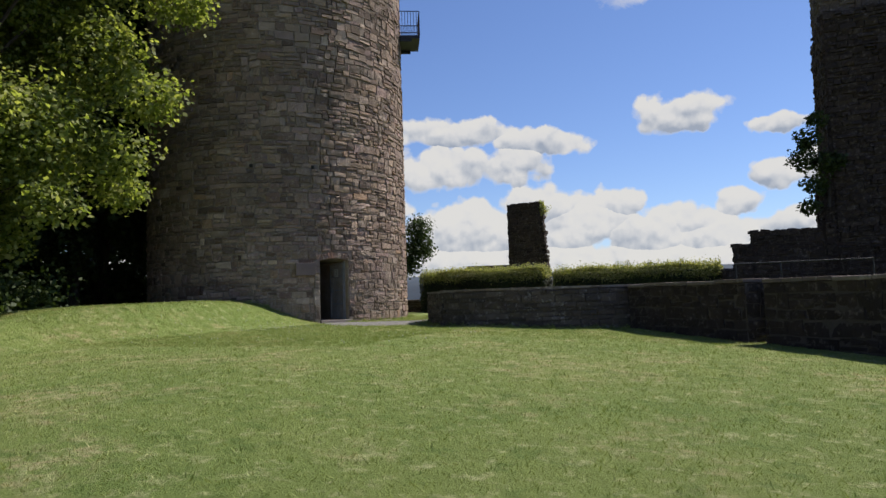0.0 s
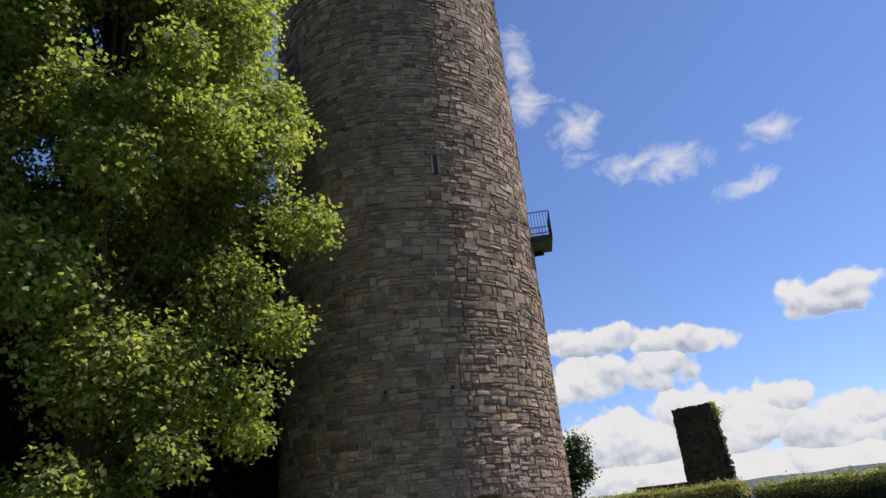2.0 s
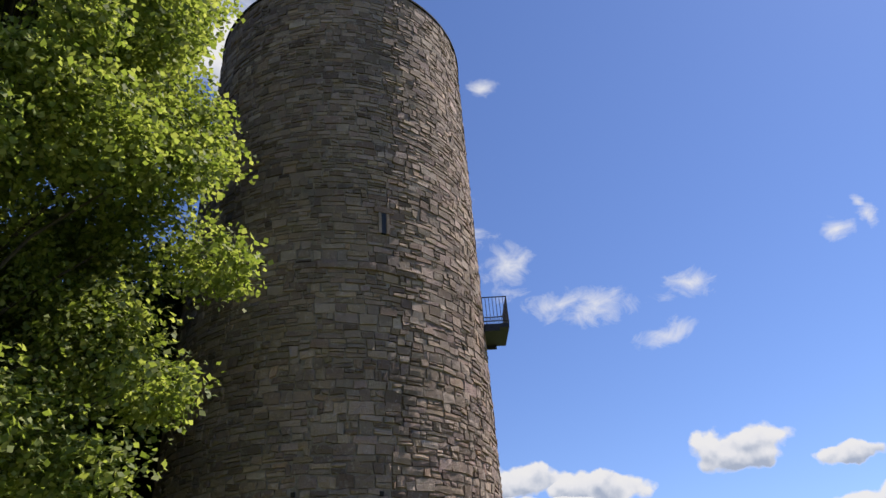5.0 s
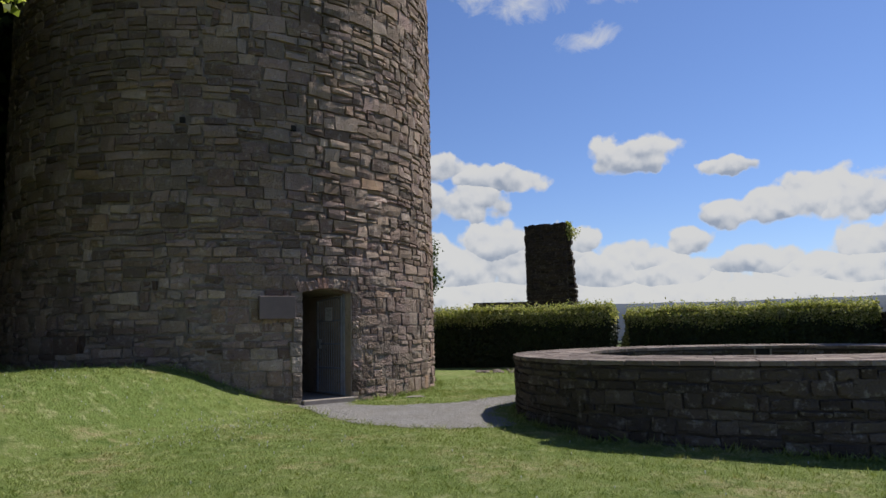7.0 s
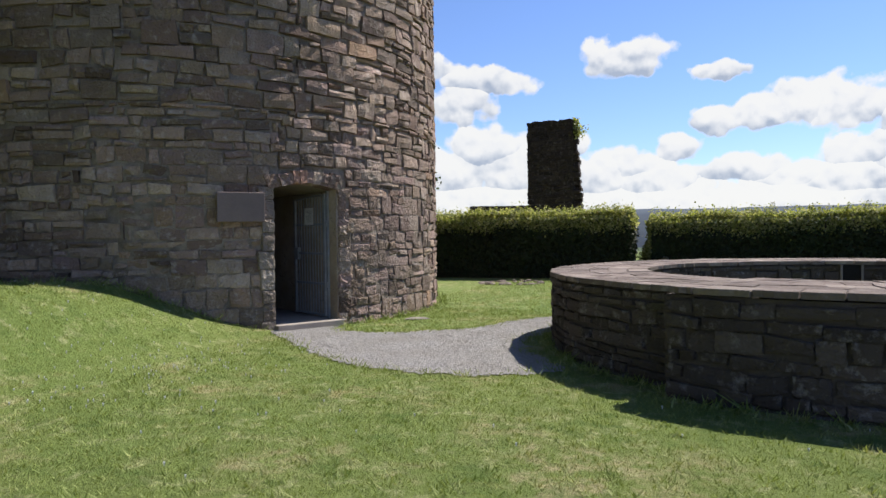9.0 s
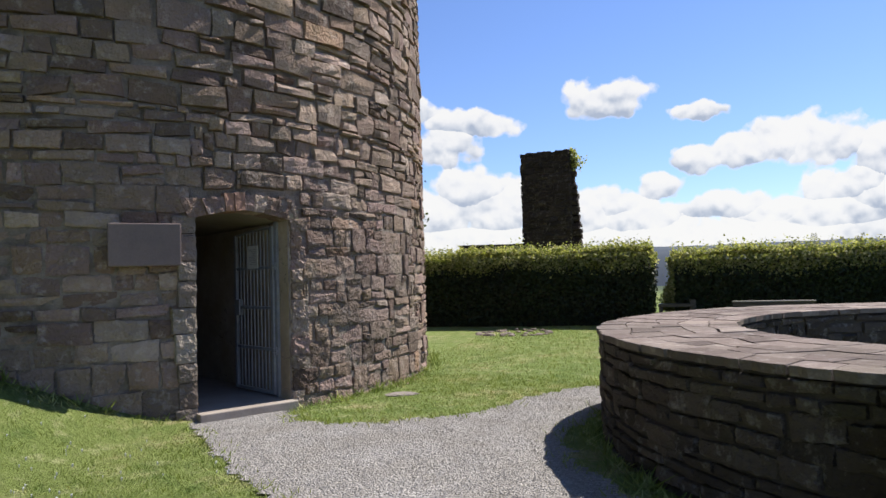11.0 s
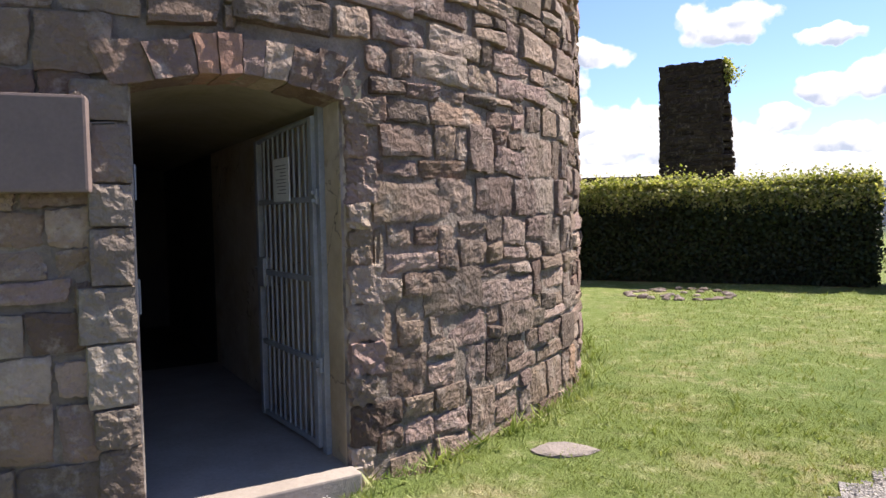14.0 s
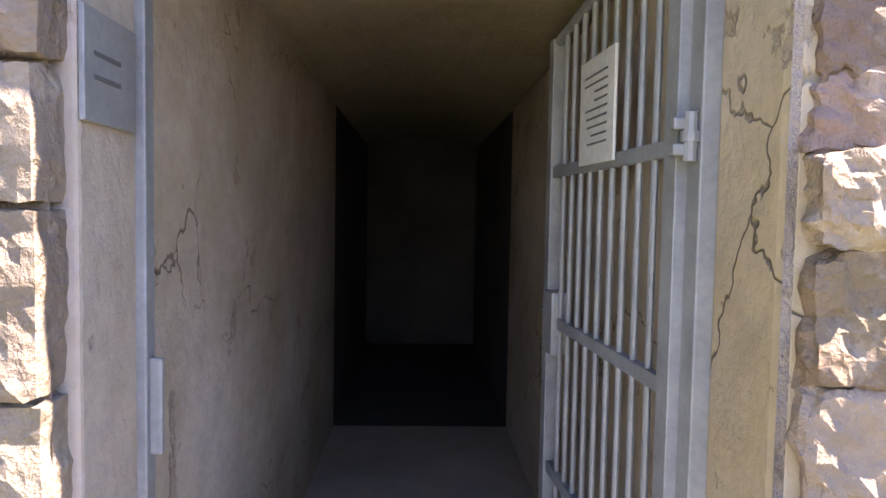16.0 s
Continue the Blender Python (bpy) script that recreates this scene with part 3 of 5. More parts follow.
def round_face(c, r, first):
    """A wall face round c: s runs along it from the bearing first, in radians, anticlockwise."""
    def surf(s, z, o):
        a = first + s / r
        return (c[0] + (r + o) * math.cos(a), c[1] + (r + o) * math.sin(a), z)
    return surf


def hollow_face(c, r, first):
    def surf(s, z, o):
        a = first - s / r
        return (c[0] + (r - o) * math.cos(a), c[1] + (r - o) * math.sin(a), z)
    return surf


def flat_face(a, b):
    """A wall face from a to b, looking to the right of that way."""
    d = Vector((b[0] - a[0], b[1] - a[1])).normalized()
    def surf(s, z, o):
        return (a[0] + d.x * s + d.y * o, a[1] + d.y * s - d.x * o, z)
    return surf


def turned(profile, c, a0=0.0, a1=2 * math.pi, steps=96, close=True):
    """Verts and faces of a profile of (radius, z) swept about c."""
    verts, faces = [], []
    whole = abs(a1 - a0 - 2 * math.pi) < 1e-6
    n, k = steps if whole else steps + 1, len(profile)
    for i in range(n):
        a = a0 + (a1 - a0) * i / steps
        verts += [(c[0] + r * math.cos(a), c[1] + r * math.sin(a), z) for r, z in profile]
    for i in range(steps):
        for j in range(k if close else k - 1):
            p, q = i * k + j, ((i + 1) % n) * k + j
            p2, q2 = i * k + (j + 1) % k, ((i + 1) % n) * k + (j + 1) % k
            faces.append((p, q, q2, p2))
    if close and not whole:
        faces += [tuple(range(k)), tuple((n - 1) * k + j for j in range(k - 1, -1, -1))]
    return verts, faces


# ---- the round tower ----
DOOR_A = radians(-32.95)          # bearing of the doorway
DOOR = pose(0.30, 0.43, 0, 0, 0, 57.05)   # its own space: x along the wall, y inwards
HALF, RISE, SPRING = 0.53, 0.09, 2.03
IN_R = 2.4


def build_tower():
    rng = random.Random(11)
    tower = thing("tower", "tall round medieval tower of grey-brown rubble stone", "tower", (TC[0], TC[1], 0))
    # the core with the doorway left open
    half = math.asin(HALF / TR)
    cuts = [DOOR_A - half, DOOR_A + half]
    bearings = cuts + [cuts[1] + (2 * math.pi - 2 * half) * i / 110 for i in range(1, 110)]
    levels = [-0.7, 0.0, SPRING + RISE + 0.03] + [SPRING + RISE + 0.03 + (TH - SPRING - RISE - 0.03) * i / 24 for i in range(1, 25)]
    
    def joint(a, z):
        """Radius of the mortar: well filled round the doorway, washed out elsewhere."""
        s = (a - DOOR_A) * TR
        s = s if s < math.pi * TR else s - 2 * math.pi * TR
        return TR - (0.0125 if -2.5 < s < 3.7 and z < 3.0 else 0.042)

    verts = [(TC[0] + (r or joint(a, z)) * math.cos(a), TC[1] + (r or joint(a, z)) * math.sin(a), z) for r in (0, IN_R) for a in bearings for z in levels]
    n, k = len(bearings), len(levels)
    faces = []
    for side in (0, 1):
        for i in range(n):
            for j in range(k - 1):
                if j == 1 and (i == 0 or side == 1 and min(i, n - i) < 6):
                    continue
                p, q = side * n * k + i * k + j, side * n * k + (i + 1) % n * k + j
                faces.append((p, q, q + 1, p + 1) if side == 0 else (p, p + 1, q + 1, q))
    for i in range(n):
        p, q = i * k + k - 1, (i + 1) % n * k + k - 1
        faces.append((p, q, n * k + q, n * k + p))
    core = mesh("core", verts, faces, M_MORTAR)
    core.materials.append(M_INNER_SHADE)
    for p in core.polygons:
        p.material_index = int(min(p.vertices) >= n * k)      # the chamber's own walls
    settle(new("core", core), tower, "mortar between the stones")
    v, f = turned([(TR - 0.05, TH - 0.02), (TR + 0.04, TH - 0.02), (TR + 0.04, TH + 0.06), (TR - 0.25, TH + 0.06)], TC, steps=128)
    settle(new("rim", mesh("rim", v, f, M_HOLE_RIM_BLACK)), tower, "dark flashing round the top edge")
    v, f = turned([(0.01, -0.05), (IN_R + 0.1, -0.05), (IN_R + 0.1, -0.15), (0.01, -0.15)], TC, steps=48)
    settle(new("chamber_floor", mesh("chamber_floor", v, f, M_INNER_SHADE)), tower)
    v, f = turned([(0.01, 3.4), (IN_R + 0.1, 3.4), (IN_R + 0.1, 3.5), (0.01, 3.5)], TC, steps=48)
    settle(new("chamber_vault", mesh("chamber_vault", v, f, M_INNER_SHADE)), tower)
    # the stones
    around = 2 * math.pi * TR
    first = DOOR_A - math.pi
    mid = around / 2
    cells = courses(0.0, around, -0.55, 3.2, (0.10, 0.33), (0.16, 0.56), rng) + courses(0.0, around, 3.2, TH - 0.02, (0.15, 0.34), (0.22, 0.62), rng)
    keep = []
    top = SPRING + RISE + 0.24
    for a, b, z0, z1 in cells:
        if z1 > -0.02 and z0 < top - 0.02 and b > mid - HALF - 0.2 and a < mid + HALF + 0.16:
            low_l, low_r = (0.19, 0.115) if z1 < SPRING + 0.06 else (0.10, 0.10)
            if z0 > SPRING - 0.1:
                low_l = low_r = 0.11
            if mid - HALF - low_l - a > 0.07:
                keep.append((a, mid - HALF - low_l, z0, z1))
            if b - mid - HALF - low_r > 0.07:
                keep.append((mid + HALF + low_r, b, z0, z1))
        else:
            hole = any(abs((a + b) / 2 - s) < 0.16 and z0 - 0.02 < z < z1 + 0.02 and b - a < 0.45 for s, z in HOLES)
            if not hole:
                keep.append((a, b, z0, z1))
    lay(keep, round_face(TC, TR - 0.02, first), tower, M_STONE, M_STONE_FAR, rng,
        near=lambda c: -2.3 < c[0] - mid < 3.4 and -0.2 < c[2] < 2.75 and c[1] - c[0] > 0.12, proud=0.044, rough=0.016, washed=0.011,
        fine=lambda c: abs(c[0] - mid) < 9 and c[2] < 9.0)
    # the voussoirs over the doorway
    a = -0.60
    widths = [0.19, 0.20, 0.10, 0.11, 0.10, 0.13, 0.12, 0.14, 0.11]
    for i, w in enumerate(widths):
        b = min(a + w, 0.64)
        low = lambda x: SPRING + RISE * (1 - (min(abs(x), HALF) / HALF) ** 2)
        tall = rng.uniform(0.15, 0.22)
        lean = (a + b) * 0.10
        m = (a + b) / 2
        bm = bmesh.new()
        quad = [(a + 0.003, low(a) - rng.uniform(0, 0.012)), (b - 0.003, low(b) - rng.uniform(0, 0.012)), (b - 0.003 + (b + 0.03) * 0.16, low(b) + tall), (a + 0.003 + (a + 0.03) * 0.16, low(a) + tall)]
        y0, y1 = -0.012 - rng.uniform(0, 0.025) + m * m / (2 * TR), 0.30
        pts = [bm.verts.new((x, y, z)) for y in (y0, y1) for x, z in quad]
        for q in ((0, 1, 2, 3), (7, 6, 5, 4), (0, 4, 5, 1), (1, 5, 6, 2), (2, 6, 7, 3), (3, 7, 4, 0)):
            bm.faces.new([pts[j] for j in q])
        bmesh.ops.subdivide_edges(bm, edges=bm.edges, cuts=6, use_grid_fill=True)
        for vert in bm.verts:
            vert.co += Vector((fuzz(*vert.co, 19.0, 0.006), fuzz(vert.co.z, vert.co.x, i, 15.0, 0.016), fuzz(vert.co.y, vert.co.z, vert.co.x, 17.0, 0.008)))
        bmesh.ops.transform(bm, matrix=DOOR, verts=bm.verts)
        me = bpy.data.meshes.new("voussoir")
        bm.to_mesh(me)
        bm.free()
        me.materials.append(M_BRICK if i in (2, 3) else M_STONE)
        settle(new("voussoir", me), tower, "orange brick in the door arch" if i in (2, 3) else "")
        a = b
    return tower


# gaps in the walling, by way along the face and height: putlog holes
HOLES = [(15.708 + 0.05 - 0.75, 5.23), (15.708 - 2.75, 5.25), (15.708 + 2.3, 9.6)]
tower = build_tower()


def build_holes():
    """The putlog holes, as near-black blocks whose colour stands in for their shade."""
    for s, z in HOLES:
        a = DOOR_A - math.pi + s / TR
        bm = bmesh.new()
        add_box(bm, (TR - 0.06, -0.05, z - 0.055), (TR + 0.004, 0.05, z + 0.05), 0.012, Matrix.Translation((TC[0], TC[1], 0)) @ Matrix.Rotation(a, 4, "Z"))
        me = bpy.data.meshes.new("putlog_shade")
        bm.to_mesh(me)
        bm.free()
        me.materials.append(M_HOLE_RIM_BLACK)
        settle(new("putlog_shade", me), tower, "small dark block standing in for the shade of a square hole")


build_holes()


def tower_piece(name, lo, hi, mat, label="", bevel=0.004):
    bm = bmesh.new()
    add_box(bm, lo, hi, bevel)
    bmesh.ops.transform(bm, matrix=DOOR, verts=bm.verts)
    me = bpy.data.meshes.new(name)
    bm.to_mesh(me)
    bm.free()
    me.materials.append(mat)
    return settle(new(name, me), tower, label)


def rough_block(name, lo, hi, mat, seed, label="", rough=0.016):
    """A hand-cut block: worn edges and an uneven face."""
    bm = bmesh.new()
    add_box(bm, lo, hi, 0.0)
    bmesh.ops.subdivide_edges(bm, edges=bm.edges, cuts=9, use_grid_fill=True)
    mid, half = (Vector(lo) + Vector(hi)) / 2, (Vector(hi) - Vector(lo)) / 2
    for v in bm.verts:
        r = v.co - mid
        k = sorted(abs(r[i]) / half[i] for i in range(3))
        worn = 0.006 * (k[1] ** 8) + 0.006 * (k[0] ** 8)
        away = r.normalized()
        chip = noise.noise(v.co * 9 + Vector((seed, 3, 0)))
        v.co += away * (noise.noise(v.co * 13 + Vector((seed, 0, 0))) * rough + noise.noise(v.co * 34 + Vector((seed, 7, 0))) * rough * 0.7 - max(0.0, chip - 0.1) * rough * 1.6 + (0.25 - abs(noise.noise(v.co * 19 + Vector((seed, 9, 2))))) * rough * 0.9) - away * worn
    bmesh.ops.transform(bm, matrix=DOOR, verts=bm.verts)
    me = bpy.data.meshes.new(name)
    bm.to_mesh(me)
    bm.free()
    me.materials.append(mat)
    return settle(new(name, me), tower, label)


def build_passage():
    tower_piece("passage_wall", (-0.72, 0.31, -0.1), (-HALF, 3.4, 2.2), M_PLASTER, "stained plaster passage wall")
    # from here inwards the shade is painted as near-black stone
    tower_piece("inner_wall", (-0.72, 3.404, -0.1), (-HALF - 0.01, 6.2, 2.2), M_INNER_SHADE, "inner passage stone with the shade put into its colour")
    tower_piece("inner_wall", (0.585, 3.404, -0.1), (0.75, 6.2, 2.2), M_INNER_SHADE, "inner passage stone with the shade put into its colour")
    tower_piece("passage_wall", (0.575, 0.30, -0.1), (0.75, 3.4, 2.2), M_PLASTER, "stained plaster passage wall")
    tower_piece("jamb", (HALF, 0.06, -0.1), (0.60, 0.305, 2.2), M_PLASTER, "yellowed lime plaster jamb", 0.02)
    tower_piece("passage_floor", (-HALF - 0.02, 0.0, -0.12), (0.60, 3.4, 0.0), M_CONCRETE, "grey concrete floor", 0.002)
    tower_piece("inner_floor", (-HALF - 0.02, 3.404, -0.12), (0.60, 6.2, -0.01), M_INNER_SHADE, "inner passage floor, coloured dark for shade", 0.002)
    tower_piece("end_wall", (-0.72, 6.205, -0.1), (0.75, 6.35, 2.3), M_INNER_SHADE, "passage end wall, coloured dark for shade")
    tower_piece("threshold", (-HALF - 0.02, -0.10, -0.30), (HALF + 0.02, 0.05, 0.012), M_CONCRETE, "worn concrete threshold step", 0.012)
    tower_piece("reveal", (-0.70, 0.10, -0.1), (-0.507, 0.308, 2.2), M_RENDER, "smooth cracked plaster door reveal", 0.008)
    xs = [-0.6 + 1.25 * i / 14 for i in range(15)]
    verts, faces = [], []
    for x in xs:
        z = SPRING + RISE * (1 - (min(abs(x), HALF) / HALF) ** 2)
        for y in (0.02, 6.2):
            for t in (0.0, 0.12):
                verts.append(DOOR @ Vector((x, y, z + t)))
    for i in range(14):
        p = 4 * i
        faces += [(p, p + 4, p + 6, p + 2), (p + 1, p + 3, p + 7, p + 5), (p, p + 1, p + 5, p + 4), (p + 2, p + 6, p + 7, p + 3)]
    settle(new("passage_vault", mesh("passage_vault", verts, faces, M_VAULT)), tower, "low plastered vault over the passage")
    # dressed blocks of the jamb by the plaque, a little proud
    rng = random.Random(3)
    z = -0.12
    while z < SPRING - 0.02:
        h = min(rng.uniform(0.14, 0.34), SPRING + 0.02 - z)
        w = rng.uniform(0.18, 0.25)
        y = 0.02 + (HALF + w / 2) ** 2 / (2 * TR)
        rough_block("jamb_block", (-HALF - w, y - 0.03 - rng.uniform(0, 0.02), z + 0.002), (-HALF + rng.uniform(-0.004, 0.012), y + 0.26, z + h - 0.002), M_JAMB, z, "worn dressed jamb block", 0.010)
        z += h
    z = -0.12
    while z < SPRING - 0.02:
        h = min(rng.uniform(0.10, 0.24), SPRING + 0.02 - z)
        w = rng.uniform(0.15, 0.24)
        y = 0.02 + (HALF + w / 2) ** 2 / (2 * TR)
        rough_block("jamb_stone", (HALF + rng.uniform(0.006, 0.03), y - 0.022 - rng.uniform(0, 0.025), z - 0.003), (HALF + w, y + 0.1, z + h + 0.003), M_STONE, z + 50, "", 0.022)
        z += h


build_passage()

# ---- ring wall ----
def slab_ring(parent, c, r0, r1, a0, a1, z, rng, rows=5, size=0.34):
    """Irregular coping slabs laid crazy-paved on a curved wall, each a part."""
    bands = []
    for k in range(rows + 1):
        bands.append(r0 + (r1 - r0) * k / rows)
    for k in range(rows):
        a = a0
        rm = (bands[k] + bands[k + 1]) / 2
        ends = [a]
        while a < a1 - 0.02:
            a = min(a + size * rng.uniform(0.55, 1.35) / rm, a1)
            ends.append(a)
        tilt = [rng.uniform(-0.07, 0.07) for _ in ends]
        for i in range(len(ends) - 1):
            g = 0.004
            lo, hi = bands[k] + (g if k else -0.03), bands[k + 1] - (g if k < rows - 1 else -0.025)
            outline = []
            n = 4
            for j in range(n + 1):
                aa = ends[i] + (ends[i + 1] - ends[i]) * j / n
                t = tilt[i] * (1 - j / n) + tilt[i + 1] * j / n
                ra = hi + (fuzz(aa * 6, k, 1, 1.0, 0.10) if k < rows - 1 else rng.uniform(-0.02, 0.015))
                outline.append((ra, aa + g / rm * (1 if j == 0 else -1 if j == n else 0) + (tilt[i] if j == 0 else tilt[i + 1] if j == n else t) * 0.7 / rm))
            inner = []
            for j in range(n, -1, -1):
                aa = ends[i] + (ends[i + 1] - ends[i]) * j / n
                ra = lo + (fuzz(aa * 6, k - 1, 1, 1.0, 0.10) if k > 0 else rng.uniform(-0.02, 0.02))
                inner.append((ra, aa + g / rm * (1 if j == 0 else -1 if j == n else 0) - (tilt[i] if j == 0 else tilt[i + 1] if j == n else 0) * 0.7 / rm))
            pts = outline + inner
            top = z + rng.uniform(-0.004, 0.003)
            m = len(pts)
            cx = sum(r * math.cos(t) for r, t in pts) / m
            cy = sum(r * math.sin(t) for r, t in pts) / m
            verts = []
            for zz, grow in ((-0.055, 0.97), (-0.012, 1.0), (0.0, 0.988)):
                for r, t in pts:
                    x, y = r * math.cos(t), r * math.sin(t)
                    verts.append(((x - cx) * grow, (y - cy) * grow, zz))
            faces = [tuple(range(2 * m, 3 * m)), tuple(range(m - 1, -1, -1))]
            for q in range(m):
                w = (q + 1) % m
                faces += [(q, w, m + w, m + q), (m + q, m + w, 2 * m + w, 2 * m + q)]
            ob = new("coping_slab", mesh("coping_slab", verts, [f[::-1] for f in faces], M_SLAB))
            ob.parent = parent
            ob.location = Vector((c[0] + cx, c[1] + cy, top)) - parent.matrix_basis.translation


def build_ring():
    rng = random.Random(21)
    ring = thing("ring_wall", "low circular stone wall capped with flat slabs", "wall", (RC[0], RC[1], 0))
    v, f = turned([(RI + 0.03, -0.9), (RO - 0.03, -0.9), (RO - 0.03, RT - 0.066), (RI + 0.03, RT - 0.066)], RC, steps=96)
    settle(new("core", mesh("core", v, f, M_OLD_MORTAR)), ring)
    a0, a1, thick = radians(-124), radians(-38), RO + 0.28
    v, f = turned([(RO - 0.1, -0.9), (thick - 0.03, -0.9), (thick - 0.03, RT - 0.05), (RO - 0.1, RT - 0.05)], RC, a0, a1, 40)
    settle(new("buttress", mesh("buttress", v, f, M_OLD_MORTAR)), ring, "thicker stretch of the wall")
    v, f = turned([(0.02, -0.55), (RI + 0.1, -0.55), (RI + 0.1, -0.6), (0.02, -0.6)], RC, steps=48)
    settle(new("pit_floor", mesh("pit_floor", v, f, M_SOIL)), ring, "bare earth inside the ring")
    # outer face: free part, then the thicker stretch
    span = (2 * math.pi - (a1 - a0)) * RO
    cells = courses(0, span, -0.45, RT - 0.07, (0.07, 0.15), (0.14, 0.42), rng)
    lay(cells, round_face(RC, RO - 0.015, a1), ring, M_RING, M_RING_FAR, rng, near=lambda c: c[0] > span - 5.5, proud=0.04, rough=0.01)
    cells = courses(0, (a1 - a0) * thick, -0.65, RT - 0.07, (0.08, 0.19), (0.18, 0.5), rng)
    lay(cells, round_face(RC, thick - 0.015, a0), ring, M_RING, M_RING_FAR, rng, near=lambda c: c[0] < 4.5, proud=0.04, rough=0.01)
    cells = courses(0, 0.28, -0.5, RT - 0.07, (0.12, 0.2), (0.25, 0.3), rng)
    p, q = [(RC[0] + r * math.cos(a0), RC[1] + r * math.sin(a0)) for r in (RO, thick)]
    lay(cells, flat_face(p, q), ring, M_RING, M_RING_FAR, rng, proud=0.03)
    cells = courses(0, 2 * math.pi * RI, -0.5, RT - 0.07, (0.10, 0.2), (0.2, 0.5), rng)
    lay(cells, hollow_face(RC, RI + 0.015, 0.0), ring, M_RING, M_RING_FAR, rng, proud=0.035)
    slab_ring(ring, RC, RI, RO, a1, a0 + 2 * math.pi, RT, rng)
    # the slot is not cut: a near-black slab paints its shade
    for deg, mat, deep, label in ((77.9, M_PALE, 0.035, "pale upright edging stone of a drain slot"), (84.2, M_PALE, 0.035, "pale upright edging stone of a drain slot"), (81.0, M_HOLE_RIM_BLACK, 0.012, "dark slab standing in for the shade of a drain slot")):
        wide = 0.13 if mat is M_HOLE_RIM_BLACK else 0.016
        bm = bmesh.new()
        add_box(bm, (RI - deep, -wide, RT - 0.36), (RI + 0.06, wide, RT - 0.062), 0.004, Matrix.Translation((RC[0], RC[1], 0)) @ Matrix.Rotation(radians(deg), 4, "Z"))
        me = bpy.data.meshes.new("slot_stone")
        bm.to_mesh(me)
        bm.free()
        me.materials.append(mat)
        settle(new("slot_shade" if mat is M_HOLE_RIM_BLACK else "slot_stone", me), ring, label)
    slab_ring(ring, RC, RI, thick, a0 + 0.004, a1 - 0.004, RT + 0.02, rng, rows=5)
    return ring


ring_wall = build_ring()


# ---- straight walls and ruins ----
def wall_box(name, label, a, b, width, z0, z1, rng, mat=None, heights=(0.13, 0.3), widths=(0.22, 0.6), cope=True, proud=0.04, category="wall"):
    """A free-standing wall from a to b, clad with stones on every side."""
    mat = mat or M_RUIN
    wall = thing(name, label, category, (a[0], a[1], 0))
    d = Vector((b[0] - a[0], b[1] - a[1]))
    long = d.length
    d.normalize()
    side = Vector((d.y, -d.x)) * width / 2
    A, B = Vector(a[:2]), Vector(b[:2])
    ring = [A + side, B + side, B - side, A - side]
    bm = bmesh.new()
    low = [bm.verts.new((*p, z0)) for p in ring]
    up = [bm.verts.new((*p, z1)) for p in ring]
    bm.faces.new(up)
    bm.faces.new(low[::-1])
    for i in range(4):
        bm.faces.new((low[i], low[(i + 1) % 4], up[(i + 1) % 4], up[i]))
    me = bpy.data.meshes.new("core")
    bm.to_mesh(me)
    bm.free()
    me.materials.append(M_OLD_MORTAR)
    settle(new("core", me), wall)
    for i in range(4):
        p, q = ring[i], ring[(i + 1) % 4]
        cells = courses(0, (q - p).length, z0, z1, heights, widths, rng)
        lay(cells, flat_face(p, q), wall, mat, mat, rng, proud=proud, rough=0.014, far_name="facing")
    if cope:
        s = 0.0
        while s < long:
            w = min(rng.uniform(0.4, 0.8), long - s)
            if w > 0.1:
                m = Matrix.Translation((*(A + d * s), z1 + rng.uniform(0, 0.02))) @ Matrix.Rotation(math.atan2(d.y, d.x), 4, "Z")
                bm = bmesh.new()
                add_box(bm, (0.006, -width / 2 - 0.05, 0.0), (w - 0.006, width / 2 + 0.05, 0.07), 0.012, m)
                me = bpy.data.meshes.new("coping_slab")
                bm.to_mesh(me)
                bm.free()
                me.materials.append(M_SLAB)
                settle(new("coping_slab", me), wall)
            s += w
    return wall


wr = random.Random(5)
wall_box("boundary_wall", "low dark stone boundary wall with flat coping", (10.7, -2.1), (13.3, -4.7), 0.6, -1.0, 0.76, wr)
wall_box("boundary_wall", "low dark stone boundary wall with flat coping", (13.75, -4.75), (18.3, -9.8), 0.9, -1.3, 0.74, wr)
wall_box("low_wall", "low dark garden wall beside the tower", (-8.5, 14.2), (-2.6, 14.2), 0.5, -0.4, 0.5, wr)


